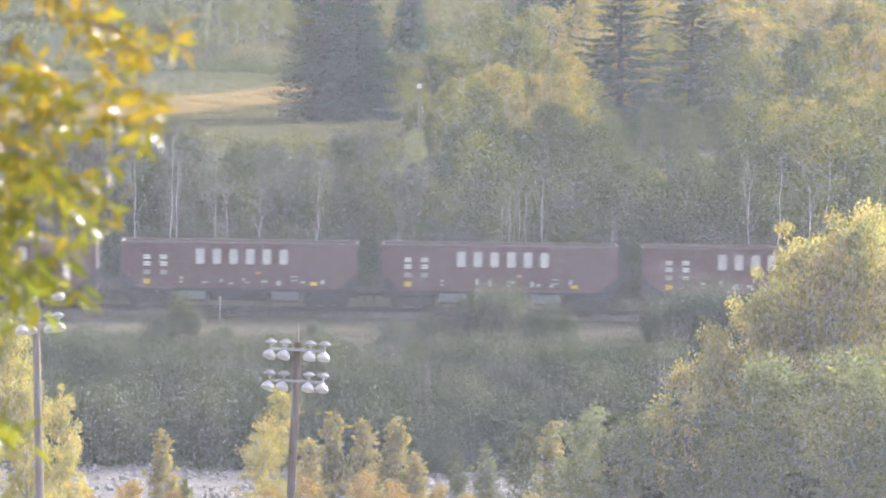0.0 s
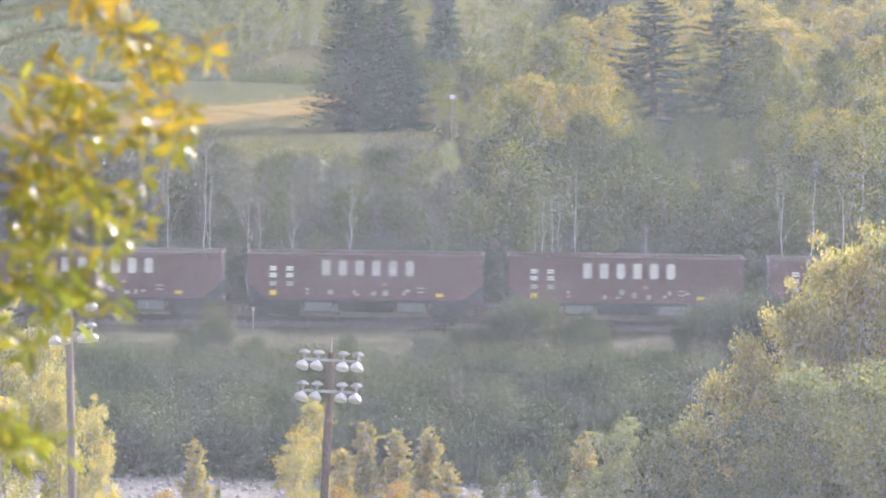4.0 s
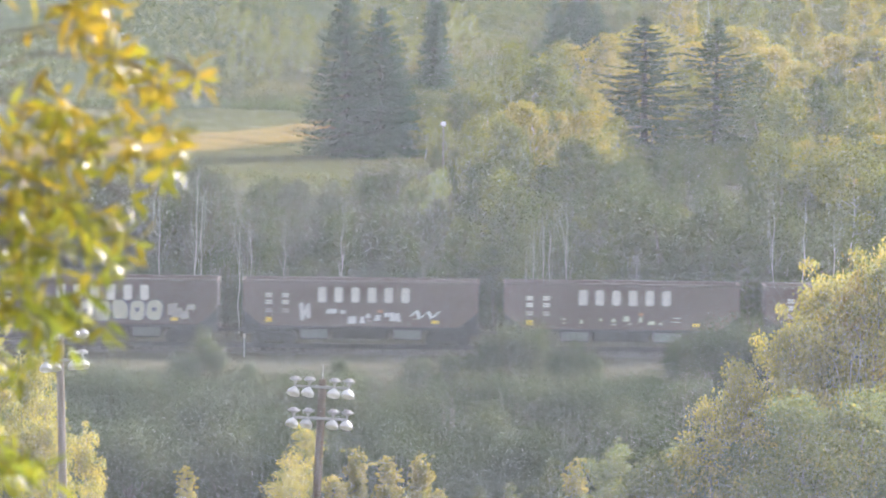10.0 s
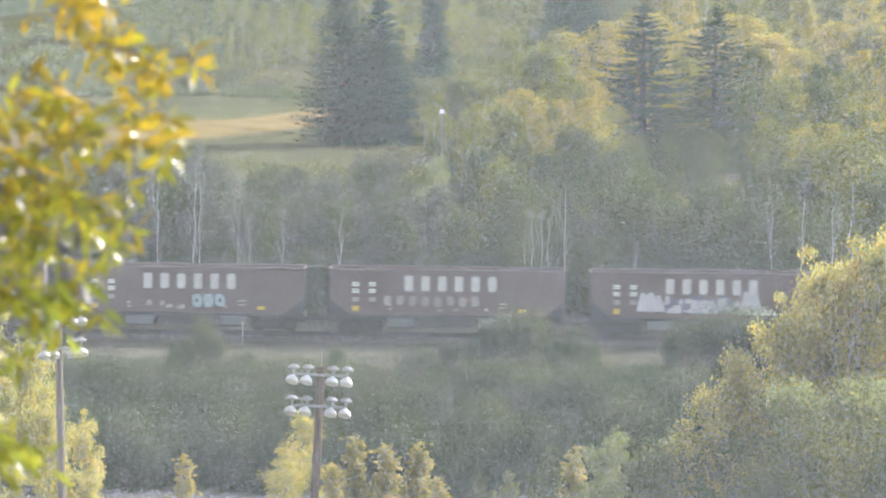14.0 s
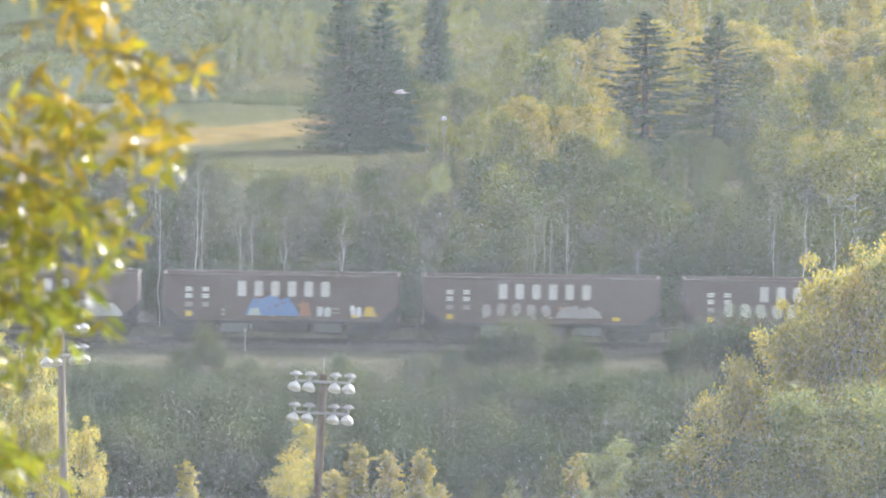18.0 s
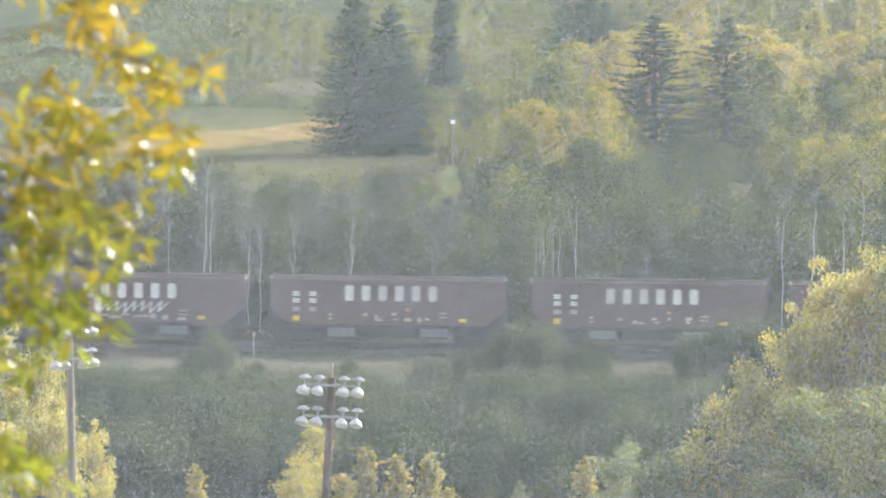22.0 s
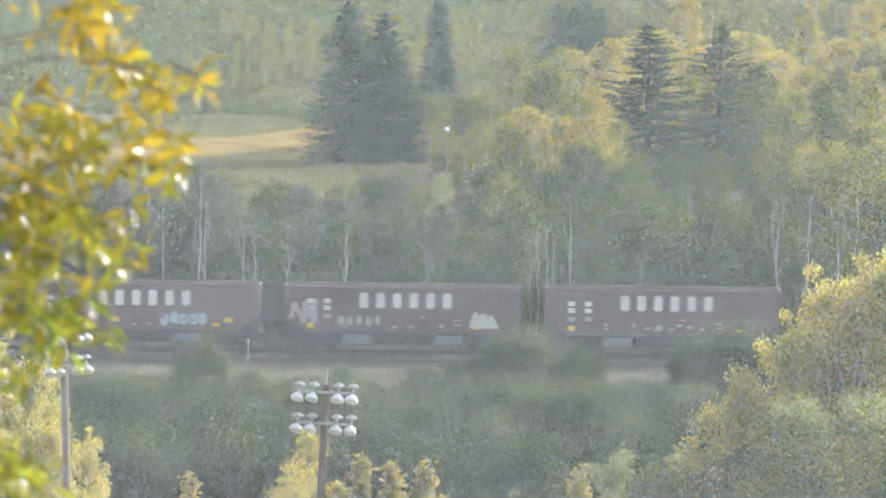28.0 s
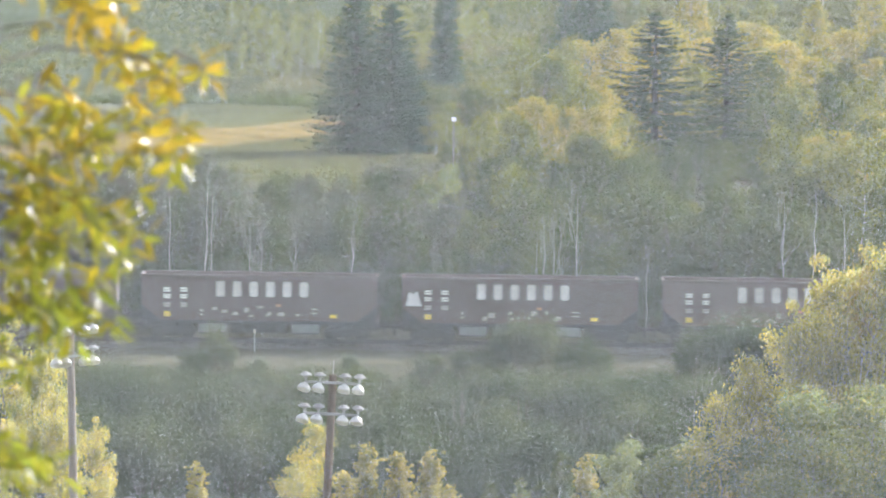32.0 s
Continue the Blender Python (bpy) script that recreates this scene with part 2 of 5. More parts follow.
def terrain_material():
    m, t, b = material("valley_ground", 1.0)
    b.inputs["Specular IOR Level"].default_value = 0.0
    pos = t.nodes.new("ShaderNodeNewGeometry").outputs["Position"]
    sep = t.nodes.new("ShaderNodeSeparateXYZ")
    t.links.new(pos, sep.inputs[0])
    wob = node(t, "ShaderNodeTexNoise", Scale=0.045, Detail=4.0)
    t.links.new(pos, wob.inputs["Vector"])
    ma = t.nodes.new("ShaderNodeMath")
    ma.operation = "MULTIPLY_ADD"
    ma.inputs[1].default_value = 16.0
    t.links.new(wob.outputs["Fac"], ma.inputs[0])
    slant = node(t, "ShaderNodeMapRange")
    for key, value in (("From Min", 345.0), ("From Max", 375.0), ("To Min", 0.0), ("To Max", -2.4)):
        slant.inputs[key].default_value = value
    t.links.new(sep.outputs["Y"], slant.inputs["Value"])
    east = t.nodes.new("ShaderNodeMath")
    east.operation = "ADD"
    east.inputs[1].default_value = 17.0
    t.links.new(sep.outputs["X"], east.inputs[0])
    skew = t.nodes.new("ShaderNodeMath")
    skew.operation = "MULTIPLY_ADD"
    t.links.new(east.outputs[0], skew.inputs[0])
    t.links.new(slant.outputs[0], skew.inputs[1])
    t.links.new(sep.outputs["Y"], skew.inputs[2])
    t.links.new(skew.outputs[0], ma.inputs[2])
    mr = node(t, "ShaderNodeMapRange")
    mr.inputs["From Min"].default_value, mr.inputs["From Max"].default_value = 208.0, 708.0
    t.links.new(ma.outputs[0], mr.inputs["Value"])
    k = lambda y: (y - 200.0) / 500.0
    # Yellow band from 426 to 452: a sunlit strip painted into the field.
    col = ramp(t, mr.outputs[0], [
        (0.0, (0.16, 0.16, 0.10)), (k(240), (0.18, 0.17, 0.12)), (k(246), (0.20, 0.195, 0.18)), (k(258), (0.19, 0.185, 0.17)),
        (k(263), (0.06, 0.072, 0.045)), (k(284), (0.06, 0.072, 0.045)), (k(288), (0.095, 0.095, 0.066)), (k(308), (0.09, 0.085, 0.066)),
        (k(318), (0.10, 0.105, 0.08)), (k(352), (0.085, 0.09, 0.06)), (k(362), (0.075, 0.08, 0.032)), (k(405), (0.072, 0.076, 0.03)),
        (k(418), (0.072, 0.076, 0.026)), (k(426), (0.165, 0.128, 0.04)), (k(452), (0.165, 0.128, 0.04)), (k(458), (0.076, 0.084, 0.027)),
        (k(496), (0.066, 0.073, 0.025)), (k(504), (0.05, 0.062, 0.027)), (k(525), (0.085, 0.085, 0.035)), (k(580), (0.05, 0.063, 0.026)), (1.0, (0.05, 0.066, 0.028))])
    n1, n2 = node(t, "ShaderNodeTexNoise", Scale=0.35, Detail=6.0), node(t, "ShaderNodeTexNoise", Scale=3.5, Detail=6.0)
    t.links.new(pos, n1.inputs["Vector"])
    t.links.new(pos, n2.inputs["Vector"])
    col = mixed(t, 1.0, col, ramp(t, n1.outputs["Fac"], [(0.3, (0.72, 0.74, 0.72)), (0.7, (1.2, 1.16, 1.1))]), "MULTIPLY")
    col = mixed(t, 1.0, col, ramp(t, n2.outputs["Fac"], [(0.3, (0.75, 0.75, 0.75)), (0.7, (1.2, 1.2, 1.2))]), "MULTIPLY")
    t.links.new(col, b.inputs["Base Color"])
    bump(t, b, n2.outputs["Fac"], 0.8, 0.15)
    return m


GROUND = terrain_material()


# ---- mesh helpers ----
def mesh_of(name, verts, faces, mat, smooth=False):
    me = bpy.data.meshes.new(name)
    verts = np.asarray(verts, dtype=np.float32).reshape(-1, 3)
    if isinstance(faces, np.ndarray):
        n, k = faces.shape
        me.vertices.add(len(verts))
        me.vertices.foreach_set("co", verts.ravel())
        me.loops.add(n * k)
        me.loops.foreach_set("vertex_index", faces.astype(np.int32).ravel())
        me.polygons.add(n)
        me.polygons.foreach_set("loop_start", np.arange(0, n * k, k, dtype=np.int32))
        me.update(calc_edges=True)
        me.validate()
    else:
        me.from_pydata(verts.tolist(), [], faces)
    me.materials.append(mat)
    if smooth:
        me.polygons.foreach_set("use_smooth", np.ones(len(me.polygons), dtype=bool))
    return me


def thing(name, label, category, group="", kind=""):
    return tagged(new(name), label, category, group, kind)


def part_mesh(name, me, parent, label=""):
    ob = new(name, me)
    ob.parent = parent
    if label:
        ob["label"] = label
    return ob


def part(name, bm, mat, parent, label="", smooth=False):
    me = bpy.data.meshes.new(name)
    bm.to_mesh(me)
    bm.free()
    me.materials.append(mat)
    if smooth:
        for p in me.polygons:
            p.use_smooth = True
    return part_mesh(name, me, parent, label)


def box(bm, x0, x1, y0, y1, z0, z1, bevel=0.0):
    r = bmesh.ops.create_cube(bm, size=1.0)
    for v in r["verts"]:
        v.co = Vector(((x0 + x1) / 2 + v.co.x * (x1 - x0), (y0 + y1) / 2 + v.co.y * (y1 - y0), (z0 + z1) / 2 + v.co.z * (z1 - z0)))
    if bevel:
        es = list({e for v in r["verts"] for e in v.link_edges})
        bmesh.ops.bevel(bm, geom=es, offset=bevel, segments=1, affect="EDGES")
    return bm


def prism(bm, outline, y0, y1):
    """A plate with an outline in x and z, from y0 to y1."""
    a = [bm.verts.new((x, y0, z)) for x, z in outline]
    b = [bm.verts.new((x, y1, z)) for x, z in outline]
    bm.faces.new(a)
    bm.faces.new(b[::-1])
    for i in range(len(a)):
        j = (i + 1) % len(a)
        bm.faces.new((a[j], a[i], b[i], b[j]))
    bmesh.ops.recalc_face_normals(bm, faces=bm.faces[:])
    return bm


def lathe(bm, profile, sides=14, m=Matrix()):
    """Rings of (radius, z), turned round z, with closed ends."""
    rings = []
    for r, z in profile:
        rings.append([bm.verts.new(m @ Vector((r * math.cos(2 * math.pi * i / sides), r * math.sin(2 * math.pi * i / sides), z))) for i in range(sides)])
    for a, b in zip(rings, rings[1:]):
        for i in range(sides):
            j = (i + 1) % sides
            bm.faces.new((a[i], a[j], b[j], b[i]))
    bm.faces.new(rings[0][::-1])
    bm.faces.new(rings[-1])
    return bm


class Tubes:
    """Tapered tubes along polylines, gathered into one mesh."""

    def __init__(self):
        self.v, self.f = [], []

    def add(self, points, radii, sides=5, joint=None):
        pts = [Vector(p) for p in points]
        base = len(self.v)
        for i, p in enumerate(pts):
            d = (pts[min(i + 1, len(pts) - 1)] - pts[max(i - 1, 0)]).normalized()
            s = d.cross(Vector((0.31, 0.95, 0.05))).normalized()
            u = d.cross(s)
            for k in range(sides):
                a = 2 * math.pi * k / sides
                self.v.append(p + (s * math.cos(a) + u * math.sin(a)) * radii[i])
        for i in range(len(pts) - 1):
            for k in range(sides):
                j = (k + 1) % sides
                q = base + i * sides
                self.f.append((q + k, q + j, q + sides + j, q + sides + k))
        if joint is not None:
            self.f.append((joint, joint + 1, base + 1, base))
        return base

    def mesh(self, name, mat):
        return mesh_of(name, np.array([tuple(p) for p in self.v]), np.array(self.f), mat, smooth=True)


def leaves(rng, centres, spread, per, length, width, lift=0.0):
    """Small pointed leaves scattered round clump centres: corners and quads."""
    c = np.repeat(np.asarray(centres), per, axis=0)
    s = np.repeat(np.asarray(spread), per)[:, None]
    n = len(c)
    d = rng.normal(size=(n, 3))
    d /= np.linalg.norm(d, axis=1)[:, None]
    p = c + d * (rng.random((n, 1)) ** 0.5) * s * np.array([1.0, 1.0, 0.8])
    a = rng.normal(size=(n, 3)) + np.array([0, 0, lift])
    a /= np.linalg.norm(a, axis=1)[:, None]
    b = np.cross(a, rng.normal(size=(n, 3)))
    b /= np.linalg.norm(b, axis=1)[:, None]
    size = (0.65 + 0.7 * rng.random((n, 1)))
    l, w = length * size, width * size
    v = np.stack([p - a * l / 2, p + b * w / 2, p + a * l / 2, p - b * w / 2], axis=1).reshape(-1, 3)
    return v, np.arange(4 * n).reshape(-1, 4)


# ---- plants ----
def grow_tree(name, label, category, seed, height, width, crown_from, count, leaf, leaf_mat, bark_mat, upright=0.5, per=26, limb_count=22, stems=1, bare=False, clump=0.085, slim=1.0, taper=0.55):
    """A tapered trunk with limbs and a crown of leaf clumps set along the limbs."""
    rng = np.random.default_rng(seed)
    root = thing(name, label, category)
    wood, centres, spread = Tubes(), [], []
    for s in range(stems):
        ang = rng.random() * 6.28
        off = (0.0 if stems == 1 else width * 0.22)
        top = Vector((math.cos(ang) * off * 1.3 + rng.normal() * 0.02 * height, math.sin(ang) * off * 1.3 + rng.normal() * 0.02 * height, height * (1 if s == 0 else 0.75 + 0.2 * rng.random())))
        foot = Vector((math.cos(ang) * off * 0.25, math.sin(ang) * off * 0.25, -0.3))
        pts = []
        for i in range(8):
            k = i / 7
            pts.append(foot.lerp(top, k) + Vector((rng.normal(), rng.normal(), 0)) * 0.012 * height * (0 if i == 0 else 1))
        thick = (0.014 * height / math.sqrt(stems) + 0.02) * slim
        stem = wood.add(pts, [thick * (1 - 0.9 * i / 7) for i in range(8)], 6, 0 if s else None)
        for j in range(limb_count):
            k = crown_from + (0.97 - crown_from) * (j + rng.random()) / limb_count
            i = min(int(k * 7), 6)
            at = pts[i].lerp(pts[i + 1], k * 7 - i)
            u = (k - crown_from) / (1 - crown_from)
            prof = (min(1.0, 0.55 + 1.6 * u) * (1 - u) ** taper + 0.05)
            reach = 0.5 * width * prof * (0.65 + 0.5 * rng.random())
            yaw = rng.random() * 6.28
            out = Vector((math.cos(yaw), math.sin(yaw), 0))
            tip = at + out * reach + Vector((0, 0, reach * upright * (0.6 + 0.8 * rng.random())))
            mid = at.lerp(tip, 0.5) + Vector((0, 0, -0.06 * reach))
            limb = wood.add([at, mid, tip], [thick * (1 - 0.85 * k) * 0.5 + 0.008 * slim, thick * 0.25 * (1 - 0.8 * k) + 0.006 * slim, 0.006 * slim], 4, stem + 6 * i)
            for c in range(4):
                f = 0.3 + 0.75 * (c + rng.random()) / 4
                centres.append(tuple(at.lerp(tip, f) + Vector(rng.normal(size=3)) * 0.03 * height))
                spread.append(height * clump * (0.6 + 0.7 * rng.random()) * (1.0 if taper < 0.8 else 1.25 - 1.05 * u))
                if bare:
                    twig = tip + Vector(rng.normal(size=3)) * 0.09 * height + Vector((0, 0, 0.05 * height))
                    wood.add([mid.lerp(tip, rng.random()), twig], [0.012 * slim, 0.004 * slim], 3, limb + 4)
        centres.append(tuple(top))
        spread.append(height * 0.05)
    part_mesh("trunk", wood.mesh("trunk", bark_mat), root, "")
    if not bare or per:
        v, f = leaves(rng, centres, spread, per, leaf, leaf * 0.62, 0.2)
        keep = v[:, 2].reshape(-1, 4).min(axis=1) > 0.05
        part_mesh("crown", mesh_of("crown", v, f[keep], leaf_mat), root)
    return root


def grow_shrub(name, label, seed, height, width, per, leaf, leaf_mat, bark_mat):
    rng = np.random.default_rng(seed)
    root = thing(name, label, "shrub")
    wood, centres, spread = Tubes(), [], []
    for s in range(13):
        yaw, lean = rng.random() * 6.28, rng.random()
        foot = Vector((math.cos(yaw) * 0.1 * width, math.sin(yaw) * 0.1 * width, -0.2))
        tip = Vector((math.cos(yaw) * 0.42 * width * lean, math.sin(yaw) * 0.42 * width * lean, height * (0.95 - 0.45 * lean * lean) * (0.8 + 0.25 * rng.random())))
        mid = foot.lerp(tip, 0.5) + Vector((0, 0, 0.08 * height))
        wood.add([foot, mid, tip], [0.04, 0.025, 0.008], 4, 0 if s else None)
        for c in range(6):
            k = 0.25 + 0.8 * (c + rng.random()) / 6
            p = (foot.lerp(mid, k * 2) if k < 0.5 else mid.lerp(tip, k * 2 - 1)) + Vector(rng.normal(size=3)) * 0.08 * width
            p.z = max(p.z, 0.12 * height)
            centres.append(tuple(p))
            spread.append(0.46 * height * (0.6 + 0.7 * rng.random()))
    part_mesh("woody_base", wood.mesh("woody_base", bark_mat), root)
    v, f = leaves(rng, centres, spread, per, leaf, leaf * 0.6, 0.3)
    keep = v[:, 2].reshape(-1, 4).min(axis=1) > 0.02
    part_mesh("foliage", mesh_of("foliage", v, f[keep], leaf_mat), root)
    return root


def grow_spruce(label, seed, height, width, mat, gap=0.2, boughs=13, spray=0.13, cone=0.56, ragged=0.4, tiers=0.7):
    """Whorls of drooping boughs with hanging sprays on a straight trunk."""
    rng = np.random.default_rng(seed)
    root = thing("spruce", label, "spruce")
    wood = Tubes()
    wood.add([(0, 0, -0.3), (0, 0, height * 0.5), (0, 0, height)], [0.016 * height, 0.010 * height, 0.015], 7)
    vs = []
    levels = int(height / gap)
    for i in range(levels):
        k = (i + 0.5) / levels
        z = 0.25 + (height - 0.3) * k + rng.normal() * 0.4 * ragged
        full = 0.5 * width * ((1 - k) ** cone) * (1.0 if k > 0.06 else 0.85) + 0.06
        for j in range(max(5, int(boughs - 5 * k))):
            yaw = rng.random() * 6.28
            z = 0.25 + (height - 0.3) * k + gap * rng.normal() * tiers
            reach = full * (1.1 - ragged * rng.random())
            out = np.array([math.cos(yaw), math.sin(yaw), 0.0])
            side = np.array([-math.sin(yaw), math.cos(yaw), 0.0])
            rise = reach * (0.25 * k - 0.12)
            tip = np.array([0, 0, z + rise]) + out * reach
            sag = np.array([0, 0, z - 0.06 * reach]) + out * reach * 0.6
            wood.add([(0, 0, z), tuple(sag), tuple(tip)], [0.022, 0.012, 0.005], 3, 7 * min(2, int(2 * k)))
            n = int(7 + 19 * reach / (0.5 * width))
            for q in range(n):
                u = 0.15 + 0.87 * (q + rng.random()) / n
                p = np.array([0, 0, z]) * (1 - u) + tip * u + np.array([0, 0, -0.1 * reach * math.sin(3.1 * u)])
                l = (0.42 - 0.22 * u) * (0.7 + 0.6 * rng.random()) * (0.6 + 0.4 * (1 - k))
                sgn = 1 if q % 2 else -1
                a = out * 0.75 + side * sgn * (0.75 + 0.3 * rng.normal()) + np.array([0, 0, -0.35 + 0.3 * rng.normal()])
                a /= np.linalg.norm(a)
                b = np.cross(a, np.array([0.25 * rng.normal(), 0.25 * rng.normal(), 1.0]))
                b = b / np.linalg.norm(b) * spray + np.array([0, 0, -0.05])
                vs += [p, p + a * l * 0.5 + b, p + a * l, p + a * l * 0.5 - b]
    part_mesh("trunk", wood.mesh("trunk", SPRUCE_BARK), root)
    part_mesh("bough_crown", mesh_of("bough_crown", np.array(vs), np.arange(len(vs)).reshape(-1, 4), mat), root)
    return root


# ---- ground ----
PROFILE = [(-200, 29), (-5, 28.4), (12, 27.6), (40, 20), (110, 2), (125, 0), (262, 0.2), (268, 1.2), (287, 4.8), (290, 5.05), (305, 5.1), (312, 6.0),
           (345, 11.5), (360, 12), (470, 12.6), (520, 13.6), (600, 18), (720, 27), (1000, 60), (1600, 110), (3000, 140)]
PROFILE_Y, PROFILE_Z = [p[0] for p in PROFILE], [p[1] for p in PROFILE]


def ground(x, y):
    z = float(np.interp(y, PROFILE_Y, PROFILE_Z))
    rough = 0.0 if 286 < y < 308 else 1.0
    if 160 < y < 200 or -20 < y < 20:
        rough = 0.3
    if y > 560:
        rough = 1.0 + (y - 560) / 60
    return z + rough * 0.55 * (noise.noise(Vector((x * 0.05, y * 0.05, 0.3)))) + rough * 0.18 * noise.noise(Vector((x * 0.3, y * 0.3, 2.0)))


def build_ground():
    xs = sorted(set(list(np.arange(-80, 80.1, 2.0)) + list(np.arange(-600, 601, 40.0)) + [-2500, -1800, -1200, -900, 900, 1200, 1800, 2500]))
    ys = sorted(set(list(np.arange(-200, 120, 8.0)) + list(np.arange(120, 250, 5.0)) + list(np.arange(250, 480, 2.0)) + list(np.arange(480, 760, 5.0)) + list(np.arange(760, 1600, 40.0)) + [1600, 2000, 2500, 3000, 4000]))
    v = [(x, y, ground(x, y)) for y in ys for x in xs]
    w = len(xs)
    f = np.array([(j * w + i, j * w + i + 1, (j + 1) * w + i + 1, (j + 1) * w + i) for j in range(len(ys) - 1) for i in range(w - 1)])
    tagged(new("ground", mesh_of("ground", np.array(v), f, GROUND, smooth=True)), "grassy valley ground with a mown field and gravel river bar", "ground", kind="structure")


build_ground()


# ---- stand-in for haze: added upright layers of fine level strips that scatter the real light ----
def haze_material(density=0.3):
    """Half-clear strips that veil what lies behind: most light passes straight through, the rest is scattered forwards
    and back, a little unevenly.
    """
    m = bpy.data.materials.new("haze_stand_in")
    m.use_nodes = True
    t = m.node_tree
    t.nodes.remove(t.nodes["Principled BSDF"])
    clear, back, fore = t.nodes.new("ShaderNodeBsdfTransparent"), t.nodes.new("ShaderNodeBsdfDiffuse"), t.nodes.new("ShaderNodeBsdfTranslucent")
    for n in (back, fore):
        n.inputs["Color"].default_value = HAZE_TINT
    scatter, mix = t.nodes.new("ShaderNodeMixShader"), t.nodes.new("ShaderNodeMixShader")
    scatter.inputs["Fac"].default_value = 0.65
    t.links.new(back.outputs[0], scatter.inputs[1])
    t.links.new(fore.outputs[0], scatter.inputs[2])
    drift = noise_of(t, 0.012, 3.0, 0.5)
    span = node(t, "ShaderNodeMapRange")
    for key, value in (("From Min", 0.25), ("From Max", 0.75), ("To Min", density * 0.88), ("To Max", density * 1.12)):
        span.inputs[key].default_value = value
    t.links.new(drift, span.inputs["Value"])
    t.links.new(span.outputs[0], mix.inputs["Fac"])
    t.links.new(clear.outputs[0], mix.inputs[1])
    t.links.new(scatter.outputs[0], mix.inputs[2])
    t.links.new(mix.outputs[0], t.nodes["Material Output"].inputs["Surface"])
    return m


HAZE_TINT = (0.71, 0.775, 0.82, 1)
HAZE_STRIP = haze_material()
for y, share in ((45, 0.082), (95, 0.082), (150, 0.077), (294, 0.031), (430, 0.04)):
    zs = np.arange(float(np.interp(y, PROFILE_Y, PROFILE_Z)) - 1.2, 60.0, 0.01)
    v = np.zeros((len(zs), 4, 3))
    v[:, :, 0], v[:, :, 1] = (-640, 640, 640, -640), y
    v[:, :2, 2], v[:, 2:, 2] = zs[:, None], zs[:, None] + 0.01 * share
    layer = new("haze_layer", mesh_of("haze_layer", v.reshape(-1, 3), np.arange(4 * len(zs)).reshape(-1, 4), HAZE_STRIP))
    tagged(layer, "upright layer of pale level strips standing in for haze over the valley", "haze", kind="stuff")


# ---- railway ----
TRACK_Y, RAIL_TOP = 300.0, 5.45
track = thing("railway_track", "single railway track on pale gravel ballast along the bank", "railway track", kind="structure")
bed = bmesh.new()
ring = [(-3.4, 4.85), (-2.1, 5.2), (2.1, 5.2), (3.4, 4.85)]
a = [bed.verts.new((-640, TRACK_Y + y, z)) for y, z in ring]
b = [bed.verts.new((640, TRACK_Y + y, z)) for y, z in ring]
for i in range(4):
    j = (i + 1) % 4
    bed.faces.new((a[i], a[j], b[j], b[i]))
bed.faces.new(a[::-1])
bed.faces.new(b)
bmesh.ops.recalc_face_normals(bed, faces=bed.faces[:])
part("ballast", bed, BALLAST, track)
for side in (-0.7175, 0.7175):
    rail = bmesh.new()
    box(rail, -640, 640, TRACK_Y + side - 0.075, TRACK_Y + side + 0.075, 5.28, 5.30)
    box(rail, -640, 640, TRACK_Y + side - 0.01, TRACK_Y + side + 0.01, 5.30, 5.40)
    box(rail, -640, 640, TRACK_Y + side - 0.036, TRACK_Y + side + 0.036, 5.40, 5.45)
    part("rail", rail, UNDER, track, "rust-brown steel rail")
sv, sf = [], []
for i in range(150):
    x, q = -42 + i * 0.56, len(sv)
    sv += [(x + dx, TRACK_Y + dy, z) for z in (5.12, 5.278) for dx, dy in ((-0.11, -1.3), (0.11, -1.3), (0.11, 1.3), (-0.11, 1.3))]
    sf += [tuple(q + k for k in face) for face in ((3, 2, 1, 0), (4, 5, 6, 7), (0, 1, 5, 4), (1, 2, 6, 5), (2, 3, 7, 6), (3, 0, 4, 7))]
tagged(part_mesh("sleepers", mesh_of("sleepers", np.array(sv), np.array(sf), SLEEPER), track), kind="stuff")

# ---- hopper cars ----
PITCH = 15.43
TOP, SILL, SHOULDER = 3.80, 1.22, 2.12


def emblem_block(k):
    """A plain white block with cut corners."""
    bm = bmesh.new()
    w, h, c = 0.25, 0.45, 0.05 + 0.03 * (k % 3)
    prism(bm, [(-w + c, -h), (w - c, -h), (w, -h + c), (w, h - c), (w - c, h), (-w + c, h), (-w, h - c), (-w, -h + c)], -0.006, 0.0)
    return bm


